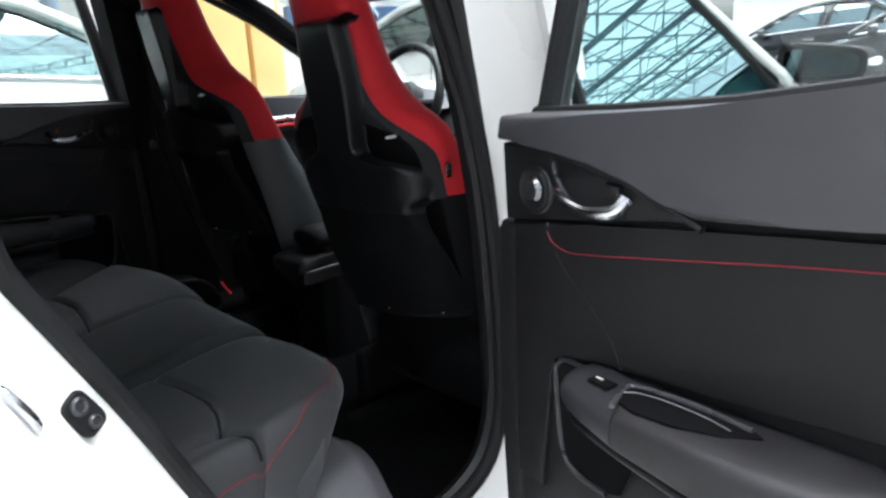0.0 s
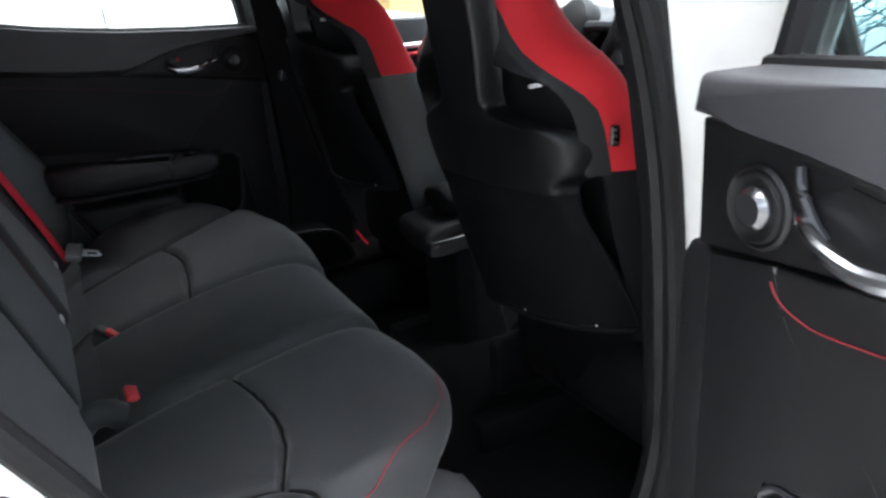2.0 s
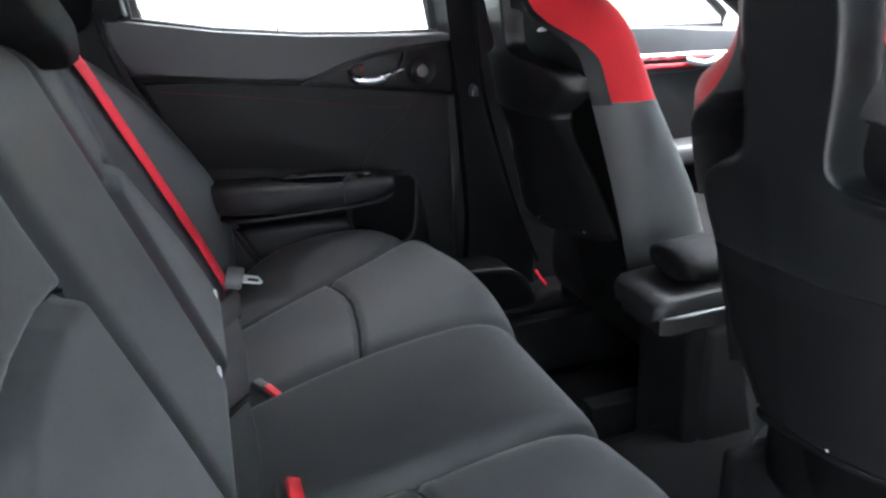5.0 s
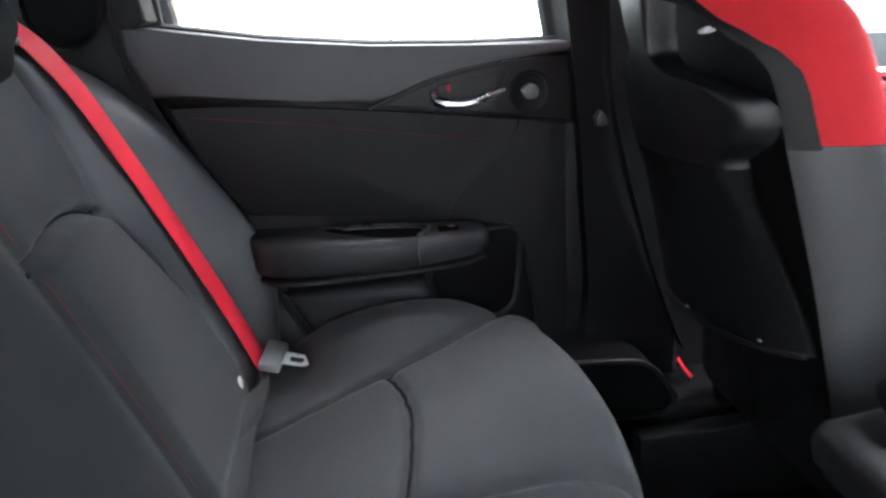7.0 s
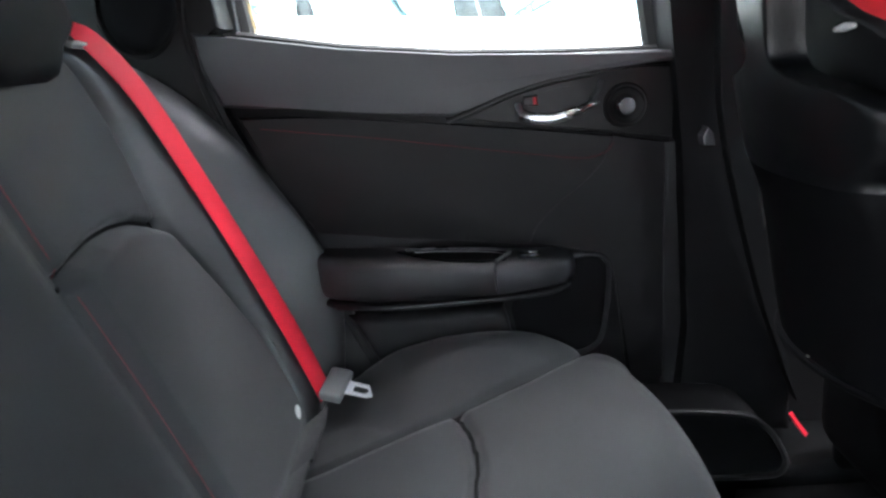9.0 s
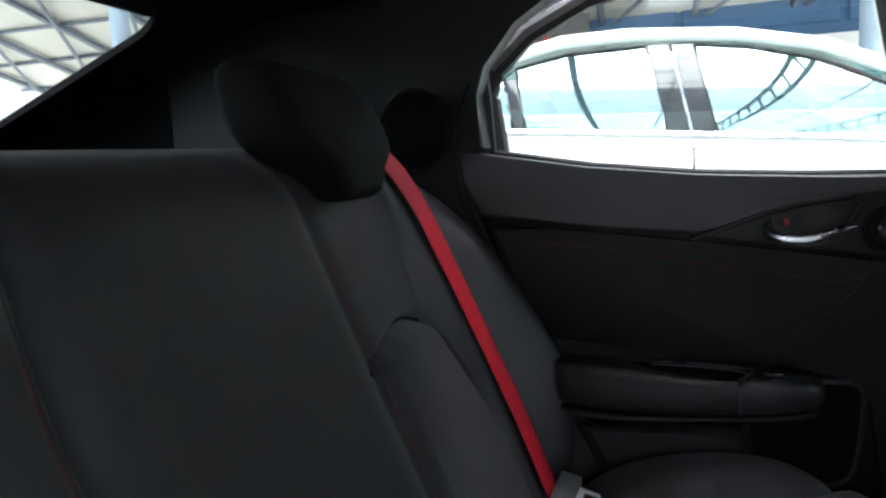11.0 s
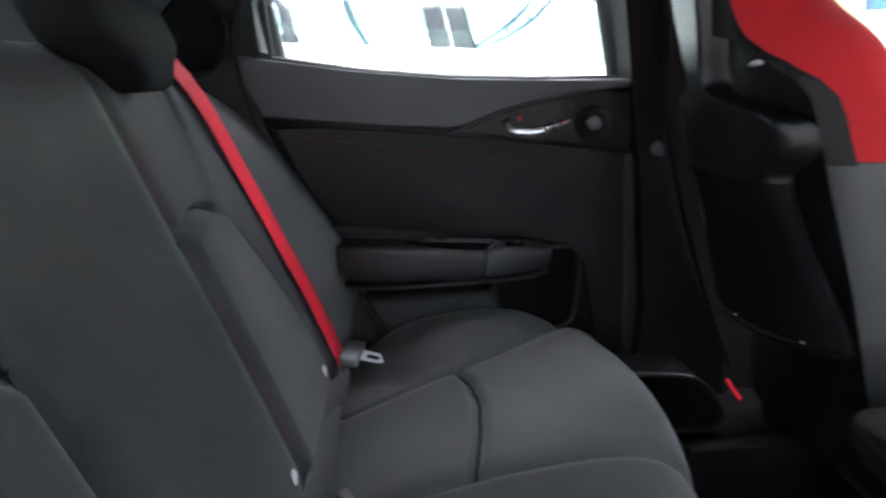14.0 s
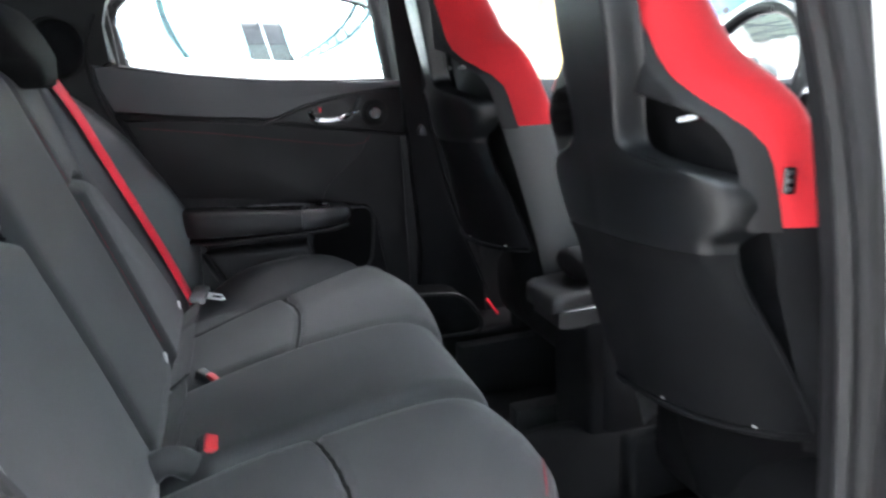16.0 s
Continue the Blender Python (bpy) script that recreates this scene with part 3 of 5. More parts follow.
def seat_x(z):
    return 0.738 - 0.18 * (z - 0.936)


def knee(table, z):
    """Interpolation with tight knees."""
    return (lerp(table, z - 0.006) + 2 * lerp(table, z) + lerp(table, z + 0.006)) / 4


def seat_back_x(z, q):
    """How far forward the rear of the upholstery lies, q metres off the seat's middle."""
    w, d = ease(SEAT_W, z), ease(SEAT_D, z)
    return seat_x(z) + 0.010 + d * (1 - math.sqrt(max(0.0, 1 - min(1.0, abs(q) / w) ** 2)))


def red_edge(z, q, near):
    """Where the red suede begins; the near seat's door side is shaped to fit the camera's view."""
    return ease(RED_EDGE if near and q < 0 else RED_IN, z)


def dent(z, q, near, grow=0.0):
    """How deep the slot sinks between the spine and the rim."""
    r = min(lerp(SLOT, z - grow * 0.5), red_edge(z, q, near) - 0.024) + grow
    return 1 - step(abs(q), r - 0.008, r + 0.006)


def front_seat(cy, dx, dz, off, lab):
    seat = thing("sports_seat", lab, "car seat", "front seats")
    V = lambda x, q, z: Vector((x + dx, cy + q, z + dz))
    turn = lambda z, q: 0.15 * max(0.0, q) * (1 - step(z, 1.02, 1.08)) if cy < CY else 0.0

    def ring(z, grow=0.0, n=128):
        w, d = ease(SEAT_W, z) + grow, ease(SEAT_D, z)
        xc = seat_x(z) + 0.010 + d
        pts = []
        for k in range(n):
            a = 2 * math.pi * k / n
            c, s = math.cos(a), math.sin(a)
            x = xc + d * c
            if c > 0:
                x -= 0.10 * (1 - abs(s) ** 3) * lerp([(0.4, 1), (1.0, 1), (1.08, 0.2), (1.3, 0)], z)
            if c < 0:
                x += 0.085 * dent(z, w * s, cy < CY, 0.007)
            x -= turn(z, w * s)
            pts.append(V(x, off + w * s, z))
        return pts
    rings = [ring(z) for z in spans(0.877, 1.06, 60) + spans(1.07, 1.285, 16)] + [ring(1.303)]
    top = ring(1.31)
    mid = sum(top, Vector()) / len(top)
    rings.append([mid + (p - mid) * 0.7 + Vector((0, 0, 0.004)) for p in top])
    part("upper_backrest", loft(rings), SUEDE_RED, seat, "red suede upper backrest and headrest", 60)
    # the outer side's shade is put into this darker base, not into the cloth
    part("lower_backrest", loft([ring(z, -0.003) for z in spans(0.60, 0.876, 12)]), DARK_TRIM, seat, "lower backrest, its outer side darkened in place of shade", 60)
    part("lower_cover", loft([ring(z, -0.045) for z in spans(0.40, 0.598, 6)]), CARPET, seat, "black cloth lower cover", 60)
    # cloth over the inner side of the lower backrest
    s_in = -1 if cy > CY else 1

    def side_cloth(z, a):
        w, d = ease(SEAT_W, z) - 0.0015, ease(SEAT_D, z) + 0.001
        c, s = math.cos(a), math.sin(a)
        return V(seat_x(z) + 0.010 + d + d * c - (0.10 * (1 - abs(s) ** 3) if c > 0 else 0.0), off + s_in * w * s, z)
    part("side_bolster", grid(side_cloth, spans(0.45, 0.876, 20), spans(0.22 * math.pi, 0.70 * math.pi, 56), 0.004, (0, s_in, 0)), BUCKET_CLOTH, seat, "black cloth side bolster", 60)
    # rear shell: a wide lower panel that runs up into a tapering spine
    def shell(z, v):
        w = knee(SHELL_W, z)
        if cy < CY:
            w = knee(SHELL_IN, z) if v > 0 else w * (0.90 + 0.10 * step(z, 0.93, 0.96))
        q = v * w
        up = step(z, 0.93, 0.97)
        e = step(abs(v), 0.80 - 0.12 * up, 1.0)
        x = seat_x(z) - 0.012 + (seat_back_x(min(z, 0.94), q - off) - seat_x(min(z, 0.94)) - 0.010) * (1 - up) + (0.026 + 0.010 * up if cy > CY or v < 0 else 0.026 - 0.012 * up) * e ** 2
        x -= turn(z, q - off) * (1 - up)
        low = 1 - step(z, 0.80, 0.86)
        x += low * (seat_back_x(z, q - off) - turn(z, q - off) - 0.012 + 0.008 * e ** 2 - x)
        x += 0.05 * step(z, 1.19, 1.216) ** 2
        return V(x, q, z)
    # same surface as the shell above, in the copy that stands in for shade
    part("back_panel", grid(shell, spans(0.622, 0.8435, 24), spans(-1, 1, 48), 0.010, (-1, 0, 0)), SHELL_SHADE, seat, "lower rear panel of the shell, dulled to stand in for shade", 50)
    part("back_shell", grid(shell, spans(0.8439, 0.99, 50) + spans(1.0, 1.216, 26), spans(-1, 1, 48), 0.008, (-1, 0, 0)), SHELL, seat, "black plastic back shell with a tapering spine", 50)

    def bezel(z, v):
        q = v * red_edge(z, v, cy < CY)
        hollow = dent(z, q, cy < CY)
        return V(seat_back_x(z, q) - turn(z, q) - 0.007 * (1 - step(abs(v), 0.9, 1.0)) - 0.001 + 0.062 * hollow, off + q, z)
    part("rear_bezel", grid(bezel, spans(0.872, 1.06, 90) + spans(1.065, 1.186, 20), spans(-1, 1, 110), 0.006, (-1, 0, 0)), BEZEL, seat, "dark grained plastic bezel round the slot", 50)
    # added pale blocks paint the light that shows through the slot
    for s in (-1, 1):
        part("slot_light", box((-0.006, -0.010, -0.003), (0.008, 0.010, 0.003), 0.0025, 2, Matrix.Translation(V(0.778, s * 0.055 - 0.4 * off, 0.991)) @ Euler((radians(s * 12), 0, 0)).to_matrix().to_4x4()), BRIGHT_PALE, seat, "small bright block standing in for light through the slot")
    if cy < CY:
        tm = Matrix.Translation(V(0.832, -0.170, 0.930)) @ Euler((0, radians(-8), radians(62))).to_matrix().to_4x4()
        tag = part("label_tag", box((-0.003, -0.006, -0.014), (0.003, 0.006, 0.014), 0.002, 2, tm), GLOSSY, seat, "small black woven label with grey bars")
        for i in range(3):
            part("label_bar", box((-0.0042, -0.0022, -0.010 + i * 0.0085), (-0.0025, 0.0022, -0.006 + i * 0.0085), 0.0, 1, tm), SATIN, tag)
    for q in (-0.130, -0.010):
        b = bmesh.new()
        bmesh.ops.create_uvsphere(b, u_segments=10, v_segments=6, radius=0.0019)
        bmesh.ops.translate(b, verts=b.verts[:], vec=shell(0.630, q / knee(SHELL_W, 0.630)))
        part("panel_clip", b, WHITEPLASTIC, seat, "tiny pale fastener")
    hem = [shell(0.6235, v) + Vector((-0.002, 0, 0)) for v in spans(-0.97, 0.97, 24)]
    part("panel_hem", tube(hem, 0.005, 8), SHELL_SHADE, seat, "rolled lower hem of the rear panel")
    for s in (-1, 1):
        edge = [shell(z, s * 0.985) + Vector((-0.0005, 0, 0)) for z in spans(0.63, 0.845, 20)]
        part("panel_piping", tube(edge, 0.0022, 6), DARK_TRIM, seat, "piped edge of the rear panel")
    # cushion, side cover and rails
    part("seat_cushion", box((0.10, -0.245, 0.36), (0.62, 0.245, 0.55), 0.06, 4, Matrix.Translation(V(seat_x(0.45), 0, 0))), DARK_TRIM, seat)
    for s in (-1, 1):
        part("side_cover", box((0.15 if s > 0 and cy > CY else 0.06, s * 0.245 - 0.02, 0.30), (0.42, s * 0.245 + 0.02, 0.43), 0.018, 3, Matrix.Translation(V(seat_x(0.45), 0, 0))), DARK_TRIM, seat)
        part("rail", box((-0.02, s * 0.19 - 0.022, 0.205), (0.56, s * 0.19 + 0.022, 0.30 + dz), 0.006, 2, Matrix.Translation((seat_x(0.45) + dx, cy, 0))), DARK_TRIM, seat)
    return seat


front_seat(-0.335, 0.0, 0.0, 0.050, "black and red sports front seat beside the open doorway")
front_seat(0.388, -0.008, 0.068, 0.004, "black and red sports front seat behind the steering wheel")


# ---- rear doors ----
DOOR_BACK = [(0.706, 1.11), (0.678, 0.994), (0.625, 0.88), (0.568, 0.77), (0.50, 0.63), (0.43, 0.50), (0.40, 0.40)]


def rear_door(name, label, P, thread, crest=0.0):
    """P(u, w, z): u rearwards from the hinge edge, w into the cabin, z up."""
    d = thing(name, label, "car door", "rear doors")
    pl = lambda a, b, w: P(a, w, b)
    base = [(0.0, 0.40), (0.0, 1.02), (0.33, 1.045), (0.65, 1.095)] + DOOR_BACK
    part("door_card", slab(base, -0.05, 0.0, pl, 0.006), LOWER, d, "black grained plastic door card")
    skin = [(-0.02, 0.30), (-0.02, 1.03), (0.33, 1.035), (0.72, 1.09), (0.76, 1.06), (0.72, 0.95), (0.62, 0.72), (0.52, 0.50), (0.44, 0.30)]
    part("outer_skin", slab(skin, -0.13, -0.052, pl, 0.0), WHITE, d, "white painted outer skin")
    cap = [(0.0, 1.021), (0.06, 1.020), (0.12, 1.016), (0.19, 1.008), (0.25, 0.994), (0.30, 0.976), (0.337, 0.963), (0.45, 0.978), (0.56, 0.992), (0.677, 1.002), (0.70, 1.06)] + [(u, z + crest * (0.6 + 0.8 * u)) for u, z in ((0.706, 1.112), (0.65, 1.101), (0.50, 1.074), (0.33, 1.053), (0.17, 1.042), (0.008, 1.036))]
    part("upper_trim", slab(cap, -0.05, 0.032, pl, 0.028, 5), SOFT, d, "soft black upper door trim")
    hp = [(0.004, 0.907), (0.0, 1.016), (0.06, 1.015), (0.12, 1.011), (0.19, 1.003), (0.25, 0.989), (0.30, 0.971), (0.333, 0.959)]
    part("handle_panel", slab(hp, 0.0, 0.014, pl, 0.004), PLASTIC, d, "black plastic handle surround")
    arc = [P(u, 0.020, z) for u, z in ((0.12, 1.0115), (0.19, 1.003), (0.25, 0.988), (0.30, 0.970), (0.345, 0.955))]
    part("arc_trim", tube(curve_points(arc, 4), 0.005, 8), PLASTIC, d)
    # tweeter
    c = (0.075, 0.960)
    for r0, w0, w1, mat, nm in ((0.034, 0.010, 0.020, PLASTIC, "tweeter_ring"), (0.028, 0.012, 0.0225, RUBBER, "tweeter_grille"), (0.018, 0.014, 0.0235, DOME, "tweeter_dome")):
        rings = [[P(c[0] + r * math.cos(a), w, c[1] + r * math.sin(a)) for a in spans(0, 2 * math.pi * 27 / 28, 27)] for r, w in ((r0, w0), (r0, w1 - 0.003), (r0 * 0.92, w1), (r0 * 0.7, w1 + (0.004 if nm == "tweeter_dome" else -0.004)))]
        part(nm, loft(rings), mat, d)
    # handle with its recess and lock lever
    rec = [(0.125, 0.955), (0.130, 0.985), (0.155, 0.996), (0.215, 0.986), (0.236, 0.966), (0.232, 0.944), (0.20, 0.936), (0.14, 0.940)]
    part("handle_recess", slab(rec, 0.004, 0.0152, pl, 0.0), PLASTIC, d, "dark handle recess")
    hpts = [P(u, w, z) for u, w, z in ((0.118, 0.020, 0.9675), (0.135, 0.030, 0.965), (0.158, 0.036, 0.957), (0.185, 0.036, 0.9505), (0.212, 0.033, 0.952), (0.231, 0.027, 0.958), (0.237, 0.018, 0.972))]
    part("door_handle", tube(curve_points(hpts, 5), 0.006, 10, radii=[lerp([(0, 0.004), (0.3, 0.006), (0.75, 0.0085), (1, 0.009)], i / 30) for i in range(31)]), CHROME, d, "chrome pull handle")
    part("lock_lever", slab([(0.207, 0.970), (0.207, 0.986), (0.229, 0.984), (0.229, 0.970)], 0.012, 0.023, pl, 0.003), PLASTIC, d)
    if thread < 0.001:
        part("lock_mark", slab([(0.209, 0.972), (0.209, 0.983), (0.2145, 0.983), (0.2145, 0.972)], 0.020, 0.0238, pl, 0.0), REDPLASTIC, d, "small red lock mark")
    # padded insert with its red thread
    sweep = [(p.x, p.y) for p in curve_points([(0.094, 0.916, 0), (0.110, 0.880, 0), (0.140, 0.848, 0), (0.190, 0.810, 0), (0.218, 0.778, 0), (0.230, 0.752, 0)], 5)]
    ins = sweep + [ (0.40, 0.775), (0.562, 0.795), (0.615, 0.88), (0.662, 0.985), (0.56, 0.978), (0.45, 0.965), (0.335, 0.950), (0.2, 0.931)]
    part("padded_insert", slab(ins, -0.01, 0.014, pl, 0.010, 3), INSERT, d, "black padded door insert")
    th = [P(u, 0.0148, z) for u, z in ((0.093, 0.905), (0.103, 0.893), (0.125, 0.886), (0.16, 0.887), (0.30, 0.911), (0.45, 0.938), (0.56, 0.955), (0.63, 0.966))]
    part("stitching", tube(curve_points(th, 6), thread, 5), THREAD_RED, d, "red stitching")
    # armrest: switch plate in front, soft pad behind
    def rib(u, lo):
        w = lerp([(0.160, 0.040), (0.164, 0.060), (0.172, 0.074), (0.19, 0.086), (0.22, 0.096), (0.29, 0.110), (0.40, 0.122), (0.48, 0.120), (0.54, 0.100), (0.565, 0.06), (0.575, 0.02)], u)
        zt = lerp([(0.160, 0.728), (0.166, 0.735), (0.176, 0.739), (0.20, 0.742), (0.29, 0.746), (0.45, 0.760), (0.57, 0.768)], u)
        zb = lerp([(0.160, 0.708), (0.18, 0.696), (0.29, 0.692), (0.57, 0.702)], u) if not lo else lerp([(0.15, 0.690), (0.2, 0.682), (0.57, 0.686)], u)
        w *= 0.84
        if lo:
            zt, w = zb + 0.012, w - 0.006
        r = min(0.014, (zt - zb) / 2.2)
        return [P(u, 0, zb), P(u, w - r * 1.5, zb), P(u, w - 0.4 * r, zb + 0.35 * r), P(u, w, zb + r), P(u, w, zt - r), P(u, w - 0.35 * r, zt - 0.35 * r), P(u, w - r, zt), P(u, w * 0.5, zt + 0.002), P(u, 0, zt)]
    part("switch_plate", loft([rib(u, False) for u in [0.160, 0.162, 0.165, 0.169, 0.174, 0.181] + spans(0.19, 0.288, 8)]), TRIM, d, "satin black switch plate", 40)
    part("armrest_pad", loft([rib(u, False) for u in spans(0.2895, 0.57, 16)]), ARM, d, "soft black armrest pad", 40)
    part("armrest_base", loft([rib(u, True) for u in spans(0.17, 0.565, 12)]), PLASTIC, d)
    # no hollow here: a black slab paints the shade inside the grip cup
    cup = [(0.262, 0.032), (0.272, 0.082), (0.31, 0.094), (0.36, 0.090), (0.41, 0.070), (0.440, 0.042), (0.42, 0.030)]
    part("armrest_cup", slab(cup, -0.02, 0.0035, lambda u, w, q: P(u, 0.84 * w, lerp([(0.25, 0.744), (0.45, 0.760)], u) + q), 0.0), HEADLINER, d, "flat black slab standing in for the shaded grip cup")
    rim = [P(u, 0.84 * w, lerp([(0.25, 0.744), (0.45, 0.760)], u) + 0.004) for u, w in ((0.287, 0.104), (0.276, 0.080), (0.264, 0.050), (0.268, 0.034), (0.30, 0.027), (0.36, 0.026), (0.425, 0.036))]
    part("cup_rim", tube(curve_points(rim, 4), 0.0034, 8), RIMSATIN, d, "bright satin rim of the cup")
    line = [P(u, 0.84 * w, lerp([(0.25, 0.744), (0.45, 0.760)], u) + 0.0052) for u, w in ((0.270, 0.062), (0.285, 0.050), (0.32, 0.044), (0.37, 0.046), (0.41, 0.055))]
    part("cup_line", tube(curve_points(line, 4), 0.0008, 5), GREYBUCKLE, d)
    sw = [(0.215, 0.045), (0.215, 0.067), (0.250, 0.072), (0.250, 0.047)]
    part("window_switch", slab(sw, 0.0, 0.006, lambda u, w, q: P(u, 0.84 * w, lerp([(0.20, 0.742), (0.29, 0.747)], u) + q), 0.002), GLOSSY, d, "black window switch")
    part("switch_mark", slab([(0.220, 0.052), (0.220, 0.056), (0.232, 0.057), (0.232, 0.053)], 0.006, 0.0068, lambda u, w, q: P(u, 0.84 * w, lerp([(0.20, 0.742), (0.29, 0.747)], u) + q), 0.0), WHITEPLASTIC, d)
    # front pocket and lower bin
    # the pocket's inner shade is painted as a flat black slab too
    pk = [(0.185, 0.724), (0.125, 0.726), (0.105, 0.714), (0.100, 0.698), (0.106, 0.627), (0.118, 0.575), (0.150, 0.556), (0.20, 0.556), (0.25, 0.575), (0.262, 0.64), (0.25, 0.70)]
    part("pocket", slab(pk, -0.02, 0.0045, pl, 0.0), HEADLINER, d, "flat black slab standing in for the shaded front pocket")
    part("pocket_rim", tube(curve_points([P(u, 0.006, z) for u, z in pk[:8]], 5), 0.0042, 8), TRIM, d, "satin black rim of the pocket")
    bn = [(0.275, 0.66), (0.262, 0.60), (0.24, 0.50), (0.24, 0.43), (0.40, 0.43), (0.455, 0.53), (0.53, 0.66)]
    part("door_bin", slab(bn, -0.01, 0.045, pl, 0.025, 4), LOWER, d, "plastic door bin")
    fr = [(0.012, 0.900), (0.012, 0.50), (0.07, 0.50), (0.092, 0.69), (0.098, 0.724), (0.12, 0.737), (0.222, 0.748)] + [(u - 0.004, z) for u, z in sweep[::-1]]
    part("front_panel", slab(fr, -0.01, 0.009, pl, 0.005), LOWER, d)
    part("insert_edge", tube([P(u - 0.002, 0.0115, z) for u, z in sweep], 0.0011, 6), GREYBUCKLE if thread > 0.0005 else PLASTIC, d, "thin edge of the insert")
    flange = [(-0.026, 0.42), (-0.030, 0.60), (-0.030, 0.885), (-0.020, 0.900), (0.015, 0.902), (0.015, 0.42)]
    part("front_flange", slab(flange, -0.05, 0.006, pl, 0.008, 3), LOWER, d, "rounded lower front edge of the card")
    part("recess_bar", tube(curve_points([P(u, w, z) for u, w, z in ((0.112, 0.016, 1.000), (0.118, 0.019, 0.985), (0.130, 0.019, 0.967), (0.142, 0.018, 0.955))], 4), 0.0042, 8), SATIN, d, "slim grey bar beside the recess")
    part("lower_ledge", tube([P(u, 0.035, z) for u, z in ((0.22, 0.681), (0.35, 0.680), (0.52, 0.684))], 0.006, 8), PLASTIC, d)
    # window frame and pane
    lean = lambda w, z: w - 0.16 * max(0, z - 1.03)
    Q = lambda u, w, z: P(u, lean(w, z), z + crest * (0.6 + 0.8 * u))
    outline = [(0.012, 1.03), (0.030, 1.20), (0.055, 1.375), (0.20, 1.392), (0.36, 1.385), (0.50, 1.355), (0.60, 1.305), (0.66, 1.245), (0.672, 1.20), (0.655, 1.105)]
    part("window_frame", tube([Q(u, -0.06, z) for u, z in outline], 0.017, 8), RUBBER, d, "black window frame")
    rail = [Q(u - 0.012 if i < 3 else u, -0.088, z + (0.012 if 2 < i < 8 else 0)) for i, (u, z) in enumerate(outline)]
    part("outer_frame", tube(rail, 0.016, 8), GLOSSY, d, "gloss black outer window frame")
    if thread < 0.001:
        part("frame_edge", tube([Q(u - 0.004, -0.105, z) for u, z in outline[:3]], 0.010, 8), WHITE, d, "white front edge of the window frame")
        part("frame_edge", tube([Q(u + 0.002, -0.100, z) for u, z in outline[-3:]], 0.005, 8), WHITE, d, "thin white rear edge of the window frame")
    part("glass", slab(outline + [(0.33, 1.04)], -0.064, -0.060, lambda u, z, w: Q(u, w, z)), GLASS, d, "clear window pane", 0).visible_shadow = False
    part("sill_seal", tube([P(u, -0.048, z + crest * (0.6 + 0.8 * u)) for u, z in ((0.0, 1.034), (0.17, 1.041), (0.33, 1.052), (0.50, 1.073), (0.66, 1.103))], 0.009, 8), RUBBER, d)
    part("quarter_sail", slab([(0.655, 1.095), (0.664, 1.20), (0.668, 1.25), (0.74, 1.27), (0.73, 1.10)], -0.10, -0.03, lambda u, z, w: Q(u, w, z), 0.006), PLASTIC, d)
    part("door_edge_seal", tube([P(u + 0.008, -0.03, z) for u, z in DOOR_BACK], 0.010, 8), RUBBER, d)
    return d


rear_door("rear_door", "closed rear door with black card, chrome handle and armrest", lambda u, w, z: Vector((0.735 - u, 0.74 - w, z)), 0.0004)
RD = Vector((0.690, -0.784, 0))
RA = radians(-11.0)
rear_door("rear_door", "open white rear door with black card, chrome handle and armrest", lambda u, w, z: RD + Vector((-w * math.cos(RA) + u * math.sin(RA), -u * math.cos(RA) - w * math.sin(RA), z)), 0.0010, 0.030)


# ---- the car's body ----
body = thing("hatchback_car", "white hatchback car with its rear door standing open", "car")
OPEN = [(0.062, 1.02), (0.07, 0.953), (0.109, 0.873), (0.173, 0.744), (0.237, 0.601), (0.30, 0.48), (0.39, 0.39), (0.52, 0.355), (0.68, 0.36), (0.775, 0.41), (0.812, 0.52), (0.813, 0.65), (0.800, 0.85), (0.775, 1.0), (0.741, 1.13), (0.70, 1.26), (0.65, 1.36), (0.45, 1.395), (0.28, 1.375), (0.14, 1.28), (0.075, 1.15), (0.062, 1.02)]


def open_y(z):
    return -0.64 + 0.10 * max(0, z - 1.05)


loop = curve_points([(x, open_y(z), z) for x, z in OPEN], 4)
part("door_seal", tube(loop, 0.0135, 10), RUBBER, body, "black rubber door seal")
mx, mz = 0.42, 0.85


def jamb_ring(grow, dy):
    out = []
    for p in loop[:-1]:
        d = Vector((p.x - mx, 0, p.z - mz)).normalized()
        out.append(Vector((p.x + d.x * grow, p.y + dy, p.z + d.z * grow)))
    return out


part("door_jamb", loft([jamb_ring(0.0, 0.0), jamb_ring(0.012, -0.004), jamb_ring(0.055, -0.030), jamb_ring(0.075, -0.075), jamb_ring(0.095, -0.120), jamb_ring(0.13, -0.135), jamb_ring(0.13, -0.10)], caps=False), WHITE, body, "white painted door jamb", 50)
part("inner_jamb", loft([jamb_ring(0.004, 0.012), jamb_ring(-0.004, 0.03), jamb_ring(0.02, 0.06), jamb_ring(0.10, 0.075), jamb_ring(0.10, 0.02)], caps=False), PLASTIC, body, "black inner trim round the doorway", 50)


def side_plate(poly, y0, y1, bevel=0.0):
    """An outline in x and z, from y0 to y1; the y1 side is rounded."""
    return slab(poly, y0, y1, lambda a, b, d: Vector((a, d, b)), bevel, 3)


# striker with its plate and latch mark on the jamb
nrm, run = Vector((0.35, -0.88, 0.30)).normalized(), Vector((0.45, 0.0, -0.89))
run = (run - nrm * run.dot(nrm)).normalized()
side = nrm.cross(run)
sm = Matrix(((run.x, side.x, nrm.x, 0.112), (run.y, side.y, nrm.y, -0.662), (run.z, side.z, nrm.z, 0.782), (0, 0, 0, 1)))
